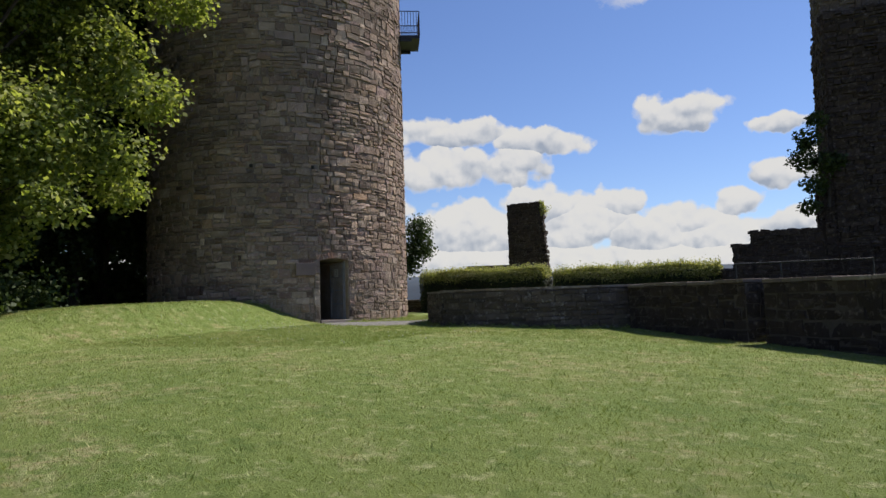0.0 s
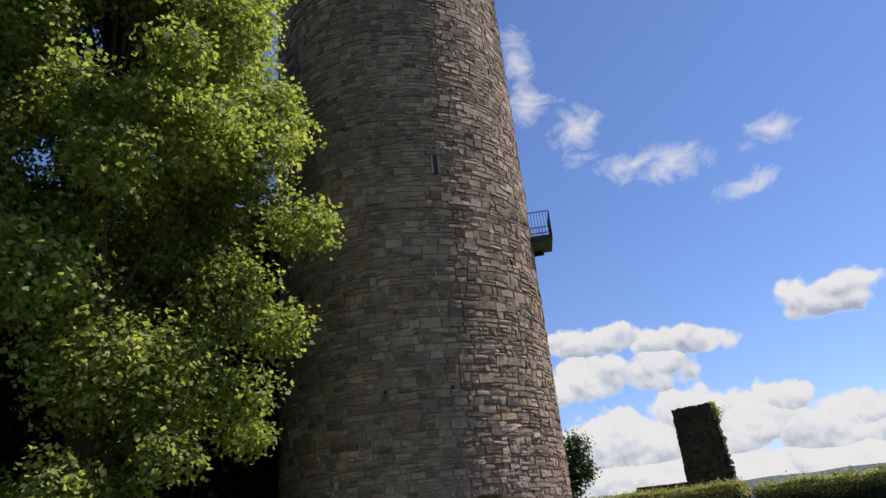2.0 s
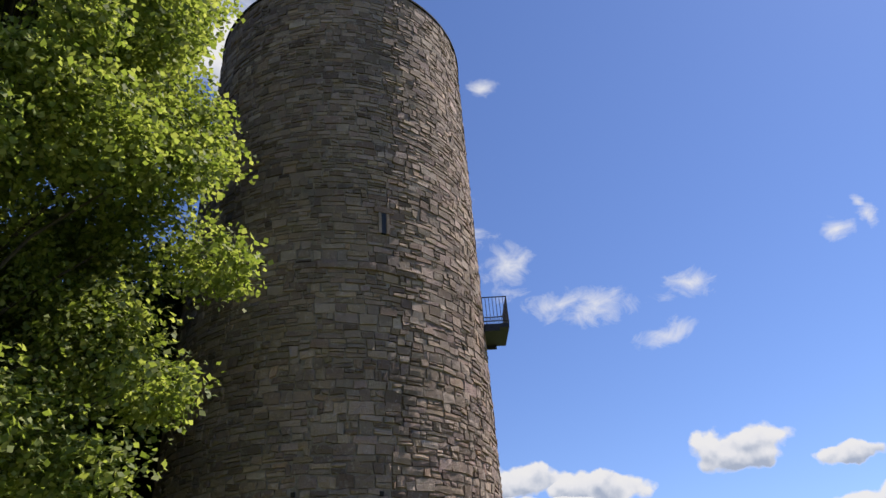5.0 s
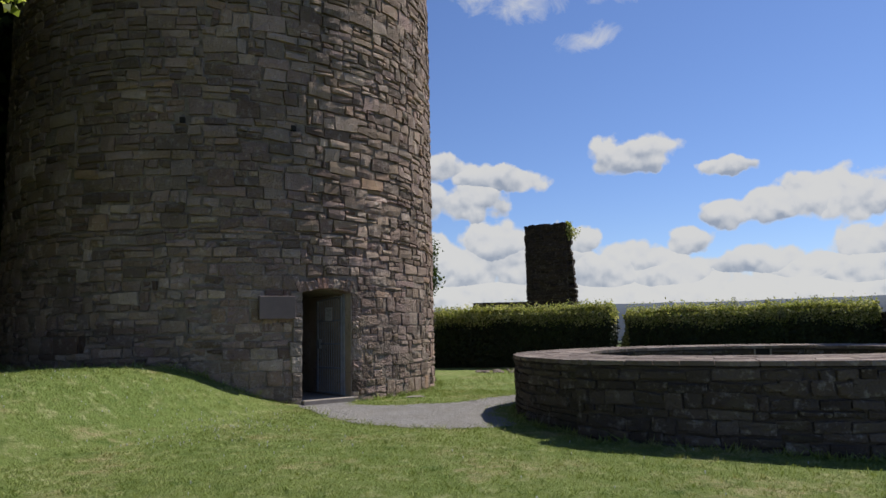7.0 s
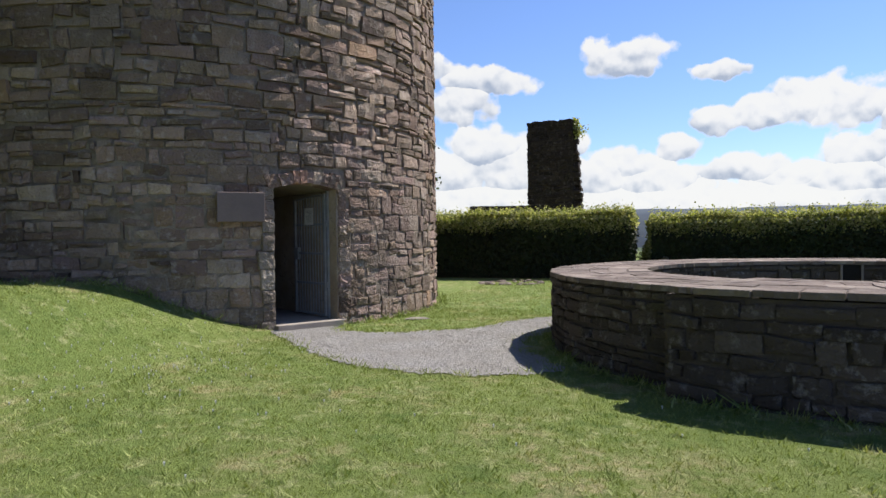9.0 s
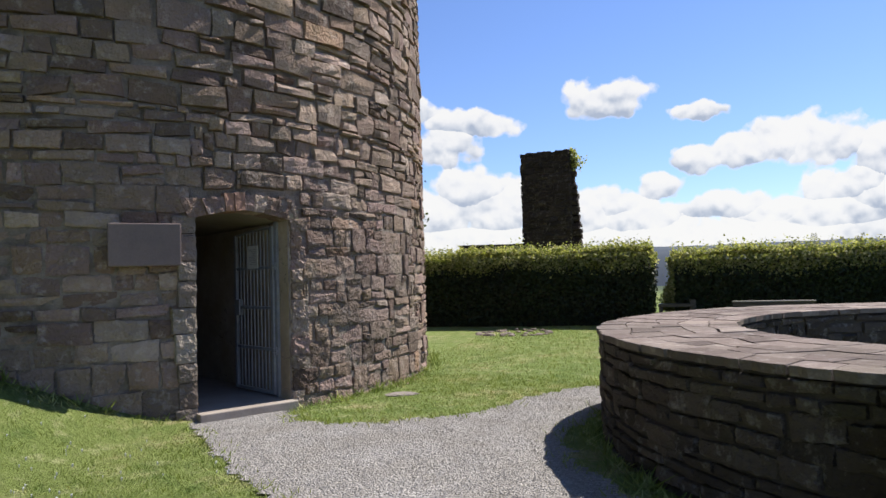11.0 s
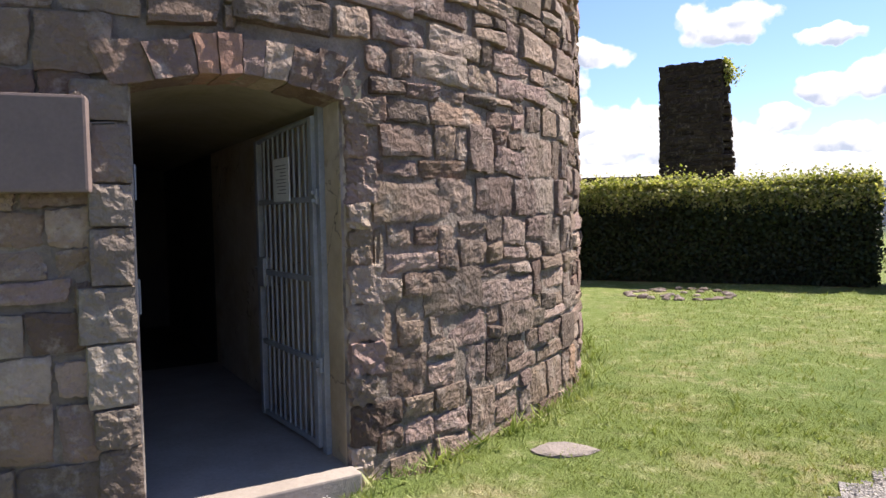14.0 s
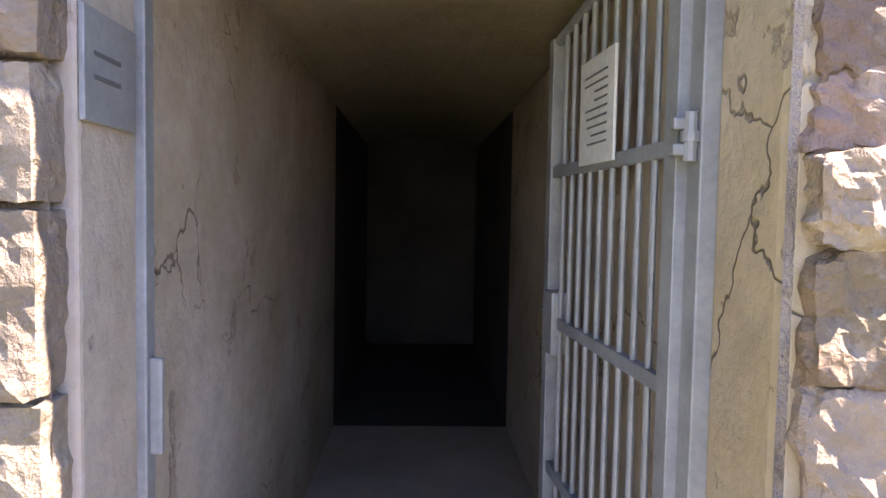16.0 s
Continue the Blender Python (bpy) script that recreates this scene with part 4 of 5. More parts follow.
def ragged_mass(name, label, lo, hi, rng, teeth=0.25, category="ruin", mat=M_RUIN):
    """A ruined block of masonry whose sides and top are broken and uneven."""
    ruin = thing(name, label, category, (lo[0], lo[1], lo[2]))
    rim = [(lo[0], lo[1]), (hi[0], lo[1]), (hi[0], hi[1]), (lo[0], hi[1])]
    bm = bmesh.new()
    add_box(bm, (lo[0] + 0.02, lo[1] + 0.02, lo[2]), (hi[0] - 0.02, hi[1] - 0.02, hi[2] - 0.05))
    me = bpy.data.meshes.new("core")
    bm.to_mesh(me)
    bm.free()
    me.materials.append(M_OLD_MORTAR)
    settle(new("core", me), ruin)
    for i in range(4):
        p, q = rim[i], rim[(i + 1) % 4]
        w = math.hypot(q[0] - p[0], q[1] - p[1])
        cells = courses(0, w, lo[2], hi[2], (0.14, 0.32), (0.22, 0.65), rng)
        lay(cells, flat_face(p, q), ruin, mat, mat, rng, proud=teeth, rough=0.03, far_name="facing")
    # loose stones along the top and the broken side
    verts, faces = [], []
    for _ in range(int((hi[0] - lo[0]) * (hi[1] - lo[1]) * 16)):
        x, y = rng.uniform(lo[0], hi[0]), rng.uniform(lo[1], hi[1])
        s = rng.uniform(0.10, 0.24)
        v, f = stone_shape((x - s, x + s, y - s * 0.7, y + s * 0.7), lambda a, b, o: (a, b, hi[2] - 0.03 + o), rng, proud=0.09, rough=0.03)
        n = len(verts)
        verts += v
        faces += [tuple(k + n for k in q) for q in f]
    settle(new("rubble_top", mesh("rubble_top", verts, faces, M_RUIN)), ruin)
    return ruin


def build_ruins():
    rng = random.Random(8)
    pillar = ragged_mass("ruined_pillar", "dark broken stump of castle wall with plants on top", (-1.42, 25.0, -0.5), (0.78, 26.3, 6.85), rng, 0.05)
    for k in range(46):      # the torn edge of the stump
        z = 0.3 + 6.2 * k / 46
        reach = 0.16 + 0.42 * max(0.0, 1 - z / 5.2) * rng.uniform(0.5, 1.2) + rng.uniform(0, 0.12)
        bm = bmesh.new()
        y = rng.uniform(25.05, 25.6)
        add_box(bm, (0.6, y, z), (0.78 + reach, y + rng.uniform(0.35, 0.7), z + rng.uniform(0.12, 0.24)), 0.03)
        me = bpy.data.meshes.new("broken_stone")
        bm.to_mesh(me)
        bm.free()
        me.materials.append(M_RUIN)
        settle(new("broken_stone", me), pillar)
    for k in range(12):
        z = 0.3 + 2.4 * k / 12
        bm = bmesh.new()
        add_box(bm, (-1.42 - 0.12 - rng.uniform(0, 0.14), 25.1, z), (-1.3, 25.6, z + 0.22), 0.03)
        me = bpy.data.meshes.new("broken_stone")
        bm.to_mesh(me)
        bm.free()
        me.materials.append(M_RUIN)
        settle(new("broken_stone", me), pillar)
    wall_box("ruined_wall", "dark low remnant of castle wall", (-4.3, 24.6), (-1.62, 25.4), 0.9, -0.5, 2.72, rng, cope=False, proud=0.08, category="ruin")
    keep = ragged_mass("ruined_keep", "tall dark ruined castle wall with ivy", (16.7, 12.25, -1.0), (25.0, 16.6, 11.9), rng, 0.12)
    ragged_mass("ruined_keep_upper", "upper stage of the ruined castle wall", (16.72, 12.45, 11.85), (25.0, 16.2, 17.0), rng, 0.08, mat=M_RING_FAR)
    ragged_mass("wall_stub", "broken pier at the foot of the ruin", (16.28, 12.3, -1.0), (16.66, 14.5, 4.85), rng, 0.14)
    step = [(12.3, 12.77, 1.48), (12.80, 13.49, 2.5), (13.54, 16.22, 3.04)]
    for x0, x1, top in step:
        ragged_mass("stepped_wall", "dark stepped remnant of castle wall", (x0, 12.35, -1.0), (x1, 13.6, top), rng, 0.08)


build_ruins()

# ---- plants ----
def leaf_mesh(name, at, size, rng, mat, out=None, droop=0.3, turned_out=0.9):
    """Many small folded leaves: at is an array of places, out the ways that they face."""
    n = len(at)
    face = rng.normal(size=(n, 3)) * 0.75 + (0 if out is None else out * turned_out) + np.array([0, 0, droop])
    face /= np.linalg.norm(face, axis=1, keepdims=True) + 1e-9
    along = np.cross(face, rng.normal(size=(n, 3)))
    along /= np.linalg.norm(along, axis=1, keepdims=True) + 1e-9
    across = np.cross(face, along)
    s = (size * rng.uniform(0.6, 1.35, n))[:, None]
    tip, base = at + along * s * 0.6, at - along * s * 0.5
    left, right = at + across * s * 0.44 - face * s * 0.14, at - across * s * 0.44 - face * s * 0.14
    verts = np.stack([base, left, tip, right], 1).reshape(-1, 3)
    i = np.arange(n)[:, None] * 4
    quads = i + np.array([[0, 1, 2, 3]])
    me = bpy.data.meshes.new(name)
    me.vertices.add(len(verts))
    me.vertices.foreach_set("co", verts.astype(np.float32).ravel())
    me.loops.add(n * 4)
    me.loops.foreach_set("vertex_index", quads.astype(np.int32).ravel())
    me.polygons.add(n)
    me.polygons.foreach_set("loop_start", (np.arange(n) * 4).astype(np.int32))
    me.materials.append(mat)
    me.update(calc_edges=True)
    return me


def limb(bm, points, r0, r1, sides=7):
    """A tapered, bent limb through the points."""
    rings = []
    for i, p in enumerate(points):
        p = Vector(p)
        a, b = Vector(points[max(i - 1, 0)]), Vector(points[min(i + 1, len(points) - 1)])
        q = (b - a).to_track_quat("Z", "Y")
        r = r0 + (r1 - r0) * i / (len(points) - 1)
        rings.append([bm.verts.new(p + q @ Vector((r * math.cos(2 * math.pi * k / sides), r * math.sin(2 * math.pi * k / sides), 0))) for k in range(sides)])
    for a, b in zip(rings, rings[1:]):
        for k in range(sides):
            bm.faces.new((a[k], a[(k + 1) % sides], b[(k + 1) % sides], b[k]))
    bm.faces.new(rings[-1])


def build_tree(name, label, at, height, clumps, leaves, leaf, mat, seed, trunk_r=0.4, group=""):
    """A tree with bent limbs to clumps of leaves. clumps: (x, y, z, radius) from the tree's foot."""
    rng = np.random.default_rng(seed)
    pr = random.Random(seed)
    tree = thing(name, label, "tree", at, group=group)
    bm = bmesh.new()
    limb(bm, [(0, 0, -0.4), (0.08, 0.05, height * 0.2), (-0.1, 0.1, height * 0.5), (0.05, 0, height * 0.85)], trunk_r, trunk_r * 0.18, 10)
    for x, y, z, r in clumps[::3]:
        z0 = min(max(0.55 * z, 1.2), height * 0.8)
        mid = (x * 0.45 + pr.uniform(-0.3, 0.3), y * 0.45 + pr.uniform(-0.3, 0.3), z0 + (z - z0) * 0.6)
        limb(bm, [(0, 0, z0), mid, (x * 0.9, y * 0.9, z)], trunk_r * 0.13, 0.012, 5)
    part("trunk", bm, M_BARK, tree, "dark furrowed trunk and limbs")
    weight = np.array([c[3] ** 2 for c in clumps])
    pick = rng.choice(len(clumps), leaves, p=weight / weight.sum())
    c = np.array(clumps)[pick]
    way = rng.normal(size=(leaves, 3))
    way /= np.linalg.norm(way, axis=1, keepdims=True)
    # sprays: the leaves gather on short twigs, so that the outline is uneven
    spray = rng.normal(size=(len(clumps), 26, 3))
    spray /= np.linalg.norm(spray, axis=2, keepdims=True)
    near = spray[pick, rng.integers(0, 26, leaves)]
    way = way * 0.55 + near * 0.75
    way /= np.linalg.norm(way, axis=1, keepdims=True)
    far = rng.uniform(0.2, 1.0, leaves) ** 0.5 * (0.55 + 0.7 * (way * near).sum(1) ** 3)
    at_leaf = c[:, :3] + way * (c[:, 3] * far)[:, None] * np.array([1, 1, 0.82])
    me = leaf_mesh("crown", at_leaf, leaf, rng, mat, way, 0.85, 0.5)
    hang(new("crown", me), tree, "leafy crown")
    return tree


def crown_clumps(seed, n, middle, radii, size, lowest=1.5):
    """Clumps spread through and over an egg-shaped crown."""
    r = random.Random(seed)
    out = []
    while len(out) < n:
        v = Vector((r.gauss(0, 1), r.gauss(0, 1), r.gauss(0, 1))).normalized()
        k = r.uniform(0.2, 1.0) ** 0.5
        p = (middle[0] + v.x * radii[0] * k, middle[1] + v.y * radii[1] * k, middle[2] + v.z * radii[2] * k)
        if p[2] > lowest:
            out.append((*p, size * r.uniform(0.7, 1.3)))
    return out


def build_trees():
    big = crown_clumps(4, 125, (0, 0, 14.0), (4.5, 4.5, 13.0), 1.45, 2.8)
    big += [(4.3, 3.4, 8.8, 1.1), (3.6, 3.0, 6.0, 1.1), (3.4, 2.2, 4.2, 1.0), (3.3, 3.4, 12.5, 1.3), (2.6, 3.0, 3.4, 0.8)]
    big += [(2.0, -1.5, 2.3, 1.0), (0.6, -2.2, 2.0, 1.0), (1.3, 0.4, 1.9, 0.9), (-1.5, -2.0, 2.3, 1.0), (2.9, 0.6, 2.7, 0.9), (0.2, -1.2, 1.4, 0.8)]
    pr = random.Random(40)
    for k in range(34):        # boughs that reach out over the lawn, towards the light
        t = pr.uniform(-2.6, -0.2)
        r = pr.uniform(3.4, 5.2)
        big.append((r * math.cos(t), r * math.sin(t), pr.uniform(8.5, 24.0), pr.uniform(0.7, 1.2)))
    build_tree("lime_tree", "large sunlit broadleaf tree with drooping green boughs", (-5.6, -8.4, lift(-5.6, -8.4)), 26.0, big, 290000, 0.14, M_LEAF, 4, 0.5)
    dark = build_tree("woodland_tree", "dark shaded woodland tree, some copies unseen and added to block skylight", (-15.0, 4.0, 0.2), 17.0,
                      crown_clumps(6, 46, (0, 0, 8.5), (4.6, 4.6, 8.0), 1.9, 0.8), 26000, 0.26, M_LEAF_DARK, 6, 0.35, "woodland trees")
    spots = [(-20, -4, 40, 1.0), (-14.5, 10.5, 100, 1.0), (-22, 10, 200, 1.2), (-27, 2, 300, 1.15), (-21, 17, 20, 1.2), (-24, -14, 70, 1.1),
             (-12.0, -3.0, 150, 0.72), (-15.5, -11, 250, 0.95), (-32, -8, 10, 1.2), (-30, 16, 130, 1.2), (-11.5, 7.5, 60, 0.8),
             # added to block skylight from the tower; the last three stand out of view
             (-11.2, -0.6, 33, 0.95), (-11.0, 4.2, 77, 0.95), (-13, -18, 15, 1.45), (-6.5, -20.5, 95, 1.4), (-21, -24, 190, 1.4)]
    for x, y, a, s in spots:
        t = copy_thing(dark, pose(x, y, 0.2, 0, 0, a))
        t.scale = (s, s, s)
    build_tree("garden_tree", "slender dark green tree beyond the hedge", (-5.9, 17.4, -0.2), 7.4,
               crown_clumps(9, 16, (0, 0, 4.3), (1.7, 1.7, 3.0), 0.9, 0.9), 9000, 0.14, M_LEAF_DARK, 9, 0.14)
    build_tree("ruin_tree", "small dark tree growing out of the ruin", (16.42, 11.97, 4.2), 3.2,
               [(-0.5, -0.2, 0.6, 0.6), (-0.8, -0.3, 1.6, 0.65), (-0.6, -0.2, 2.5, 0.6), (-0.2, -0.2, 3.2, 0.5), (-0.7, -0.2, -0.3, 0.45), (0, -0.3, 1.4, 0.7)], 2600, 0.13, M_LEAF_DARK, 12, 0.08)
    rng = np.random.default_rng(2)
    # plants on the stump
    for x, z, r in ((0.98, 6.35, 0.36), (0.85, 6.7, 0.22)):
        p = rng.normal(size=(380, 3)) * r * 0.5 + np.array([x, 25.3, z])
        tagged(new("wall_plant", leaf_mesh("wall_plant", p, 0.10, rng, M_HEDGE)), "tuft of green weeds rooted in the ruined stump", "plant", kind="stuff")
    # undergrowth of the wood
    p = rng.uniform((-34, -20, 0), (-11, 22, 1), (60000, 3))
    p = p[(p[:, 0] < -11.5 - 2.5 * np.sin(p[:, 1] * 0.5)) & (p[:, 0] + p[:, 1] * 0.35 < -9)]
    p[:, 2] = 0.4 + p[:, 2] ** 1.5 * (2.4 + 1.2 * np.sin(p[:, 0] * 1.1) * np.cos(p[:, 1] * 0.9))
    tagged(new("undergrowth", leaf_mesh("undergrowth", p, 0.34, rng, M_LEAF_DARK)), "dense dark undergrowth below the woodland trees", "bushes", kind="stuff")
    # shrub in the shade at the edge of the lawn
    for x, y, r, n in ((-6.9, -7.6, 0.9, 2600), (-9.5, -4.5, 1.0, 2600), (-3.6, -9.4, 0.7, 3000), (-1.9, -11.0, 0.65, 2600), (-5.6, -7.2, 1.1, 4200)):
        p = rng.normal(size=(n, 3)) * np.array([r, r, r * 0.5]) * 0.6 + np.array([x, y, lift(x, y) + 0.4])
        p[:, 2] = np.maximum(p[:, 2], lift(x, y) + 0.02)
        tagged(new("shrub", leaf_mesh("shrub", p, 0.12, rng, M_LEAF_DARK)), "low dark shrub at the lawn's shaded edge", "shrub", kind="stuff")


build_trees()


def build_hedge(name, x0, x1, y0, y1, top, seed, weeds, loose=False):
    """A clipped hedge: a twiggy core thick with leaves, and loose shoots along its top."""
    rng = np.random.default_rng(seed)
    hedge = thing(name, "clipped green hedge, sunlit on top and dark in front", "hedge", ((x0 + x1) / 2, (y0 + y1) / 2, -0.1), group="hedges")
    bm = bmesh.new()
    add_box(bm, (x0 + 0.12, y0 + 0.12, -0.2), (x1 - 0.12, y1 - 0.12, top - 0.16), 0.1)
    bmesh.ops.subdivide_edges(bm, edges=bm.edges, cuts=6, use_grid_fill=True)
    for v in bm.verts:
        v.co += Vector((fuzz(*v.co, 2.0, 0.07), fuzz(v.co.y, v.co.z, v.co.x, 2.0, 0.07), fuzz(v.co.z, v.co.x, v.co.y, 2.0, 0.06)))
    me = bpy.data.meshes.new("inner_growth")
    bm.to_mesh(me)
    bm.free()
    me.materials.append(M_BARK)
    settle(new("inner_growth", me), hedge)
    w, d, h = x1 - x0, y1 - y0, top
    sides = [(w * d, 0), (w * h, 1), (w * h, 2), (d * h, 3), (d * h, 4)]
    total = sum(a for a, _ in sides)
    all_at, all_out = [], []
    for area, side in sides:
        n = int(52000 * area / total * (1.35 if side in (0, 1) else 0.6))
        u, v = rng.uniform(0, 1, n), rng.uniform(0, 1, n)
        k = rng.normal(0, 0.055, n)
        if side == 0:
            p = np.c_[x0 + u * w, y0 + v * d, h + k + 0.05 * np.sin(x0 + u * w * 1.7)]
            o = np.tile([0, 0, 1.0], (n, 1))
        elif side in (1, 2):
            y = y0 if side == 1 else y1
            lean = 0.10 * (1 - v)
            p = np.c_[x0 + u * w, y + k + (lean if side == 1 else -lean) - 0.05, v * h - 0.05]
            o = np.tile([0, -1.0 if side == 1 else 1.0, 0.2], (n, 1))
        else:
            x = x0 if side == 3 else x1
            p = np.c_[x + k + (0.12 if side == 3 else -0.12) * (1 - v), y0 + u * d, v * h - 0.05]
            o = np.tile([-1.0 if side == 3 else 1.0, 0, 0.2], (n, 1))
        all_at.append(p)
        all_out.append(o)
    # shoots
    n = int(w * 650)
    x = x0 + rng.uniform(0, 1, n) * w
    p = np.c_[x, y0 + rng.uniform(0, 1, n) * d, h + np.abs(rng.normal(0, 0.13, n)) + 0.05 * np.sin(x * 3.1) * np.sin(x * 1.3)]
    all_at.append(p)
    all_out.append(np.tile([0, 0, 1.0], (n, 1)))
    # sprigs that stand above the clipped line
    m = int(w * 15)
    sx, sy, sh = x0 + rng.uniform(0, 1, m) * w, y0 + rng.uniform(0, 1, m) * d, rng.uniform(0.06, 0.30, m)
    for k in range(14):
        up = rng.uniform(0, 1, m)
        all_at.append(np.c_[sx + rng.normal(0, 0.025, m), sy + rng.normal(0, 0.025, m), h + sh * up])
        all_out.append(np.tile([0, 0, 1.0], (m, 1)))
    if loose:      # an end left unclipped, bulging with leaves
        v = rng.uniform(0, 1, 5200)
        bulge = 0.16 + 0.16 * np.sin(v * 5.0 + 0.6) * np.sin(v * 2.1)
        all_at.append(np.c_[x0 - np.abs(rng.normal(0, 0.5, 5200)) * bulge, y0 + rng.uniform(-0.05, 0.9, 5200), v * (h - 0.1)])
        all_out.append(np.tile([-0.6, -0.4, 0.5], (5200, 1)))
    at, out = np.concatenate(all_at), np.concatenate(all_out)
    lit_zone = at[:, 2] > h - 0.44 + 0.10 * np.sin(at[:, 0] * 2.3) * np.sin(at[:, 0] * 0.9 + 1) + rng.normal(0, 0.09, len(at))      # top leaves take the sunlit colour, the rest the shaded one
    # the unclipped end is coloured as sunlit too
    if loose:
        lit_zone |= at[:, 0] < x0 + 0.06
    settle(new("shaded_foliage", leaf_mesh("shaded_foliage", at[~lit_zone], 0.062, rng, M_HEDGE_SHADED, out[~lit_zone])), hedge, "lower foliage with shade put into its dark colour")
    settle(new("lit_foliage", leaf_mesh("lit_foliage", at[lit_zone], 0.062, rng, M_HEDGE, out[lit_zone])), hedge, "top leaves and shoots with sunlight put into their pale colour")
    for wx, wh in weeds:
        bm = bmesh.new()
        limb(bm, [(wx, y0 + 0.5, h - 0.2), (wx + 0.02, y0 + 0.5, h + wh * 0.5), (wx, y0 + 0.5, h + wh)], 0.008, 0.003, 4)
        for k in range(7):
            z, r = h + wh * (0.25 + 0.75 * k / 7), 0.12 * (1 - 0.1 * k)
            for s in (-1, 1):
                limb(bm, [(wx, y0 + 0.5, z), (wx + s * r * 0.6, y0 + 0.5, z + 0.02), (wx + s * r, y0 + 0.46, z + 0.05)], 0.005, 0.012, 4)
        me = bpy.data.meshes.new("shoot")
        bm.to_mesh(me)
        bm.free()
        me.materials.append(M_HEDGE)
        settle(new("shoot", me), hedge, "tall weed growing out of the hedge")
    return hedge


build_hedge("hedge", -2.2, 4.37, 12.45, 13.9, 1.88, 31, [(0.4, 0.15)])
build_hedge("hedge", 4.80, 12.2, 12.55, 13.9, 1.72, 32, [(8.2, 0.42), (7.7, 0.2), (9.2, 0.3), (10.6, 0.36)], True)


def build_backdrop():
    """Wooded hills far off, and the valley before them."""
    rng = random.Random(14)
    verts, faces = [], []
    n = 260
    for i in range(n + 1):
        a = math.pi * (-0.15 + 1.3 * i / n)
        r = 2200 + 150 * math.sin(3 * a)
        top = 78 + 9 * noise.noise(Vector((a * 4, 1, 0))) + 5 * noise.noise(Vector((a * 19, 2, 0))) + 2.2 * noise.noise(Vector((a * 90, 3, 0)))
        for k, (d, z) in enumerate(((0, -70), (120, top * 0.45), (330, top), (700, top * 0.3))):
            verts.append(((r + d) * math.cos(a), (r + d) * math.sin(a), z))
    for i in range(n):
        for k in range(3):
            p = 4 * i + k
            faces.append((p, p + 1, p + 5, p + 4))
    tagged(new("backdrop", mesh("backdrop", verts, faces, M_HILL, True)), "distant wooded hills with haze put into their colour", "hills", kind="structure")


build_backdrop()

# ---- path ----
PATH_EDGE = [(0.0, 0.04), (-0.05, -0.12), (0.35, -0.45), (0.95, -1.05), (1.95, -1.95), (2.7, -2.25), (3.35, -2.3), (4.05, -2.15), (4.62, -1.75), (4.3, -1.35),
             (3.82, -0.6), (3.68, 0.2), (3.85, 0.9), (3.98, 1.5), (4.2, 2.3), (4.55, 3.1), (4.4, 3.5), (3.9, 3.05), (3.42, 2.6), (3.0, 1.85), (2.72, 1.0),
             (2.25, 0.5), (1.8, 0.2), (1.35, 0.12), (1.0, 0.22), (0.72, 0.52), (0.62, 0.80)]


def smooth_loop(points, times=3):
    for _ in range(times):
        out = []
        for i, p in enumerate(points):
            q = points[(i + 1) % len(points)]
            out += [(p[0] * 0.75 + q[0] * 0.25, p[1] * 0.75 + q[1] * 0.25), (p[0] * 0.25 + q[0] * 0.75, p[1] * 0.25 + q[1] * 0.75)]
        points = out
    return points


PATH_LOOP = smooth_loop(PATH_EDGE, 2)


def inside(x, y, loop):
    hit = False
    for i, (x0, y0) in enumerate(loop):
        x1, y1 = loop[i - 1]
        if (y0 > y) != (y1 > y) and x < (x1 - x0) * (y - y0) / (y1 - y0) + x0:
            hit = not hit
    return hit


def scatter(name, cells, mat):
    """Joins many small solids, given as (verts, faces), into one mesh."""
    verts, faces = [], []
    for v, f in cells:
        n = len(verts)
        verts += v
        faces += [tuple(i + n for i in q) for q in f]
    return mesh(name, verts, faces, mat)


def build_path():
    rng = random.Random(17)
    # a grid clipped to the outline
    verts, faces, index = [], [], {}
    s = 0.06

    def corner(i, j):
        if (i, j) not in index:
            x, y = i * s, j * s
            index[(i, j)] = len(verts)
            verts.append((x, y, lift(x, y) + 0.012 + fuzz(x, y, 0, 5.0, 0.008)))
        return index[(i, j)]

    spots = []
    for i in range(-3, 80):
        for j in range(-41, 62):
            x, y = (i + 0.5) * s + fuzz(i * 0.06, j * 0.06, 3, 4.0, 0.09), (j + 0.5) * s + fuzz(i * 0.06, j * 0.06, 7, 4.0, 0.09)
            if inside(x, y, PATH_LOOP) and math.hypot(x - TC[0], y - TC[1]) > TR - 0.05:
                faces.append((corner(i, j), corner(i + 1, j), corner(i + 1, j + 1), corner(i, j + 1)))
                spots.append((x, y))
    path = tagged(new("path", mesh("path", verts, faces, M_GRAVEL, True)), "grey gravel path curving from the tower door", "path", kind="structure")
    stones = []
    for x, y in spots:
        for _ in range(5):
            px, py, r = x + rng.uniform(-s, s) * 0.6, y + rng.uniform(-s, s) * 0.6, rng.uniform(0.004, 0.0095)
            z = lift(px, py) + 0.016
            v = []
            for k in range(4):
                a = k * math.pi / 2 + rng.uniform(-0.4, 0.4)
                v.append((px + r * math.cos(a) * rng.uniform(0.7, 1.2), py + r * math.sin(a) * rng.uniform(0.7, 1.2), z))
            v.append((px + rng.uniform(-0.3, 0.3) * r, py + rng.uniform(-0.3, 0.3) * r, z + r * rng.uniform(0.5, 0.9)))
            stones.append((v, [(0, 1, 4), (1, 2, 4), (2, 3, 4), (3, 0, 4)]))
    hang(tagged(new("gravel", scatter("gravel", stones, M_PEBBLE)), kind="stuff"), path)


build_path()


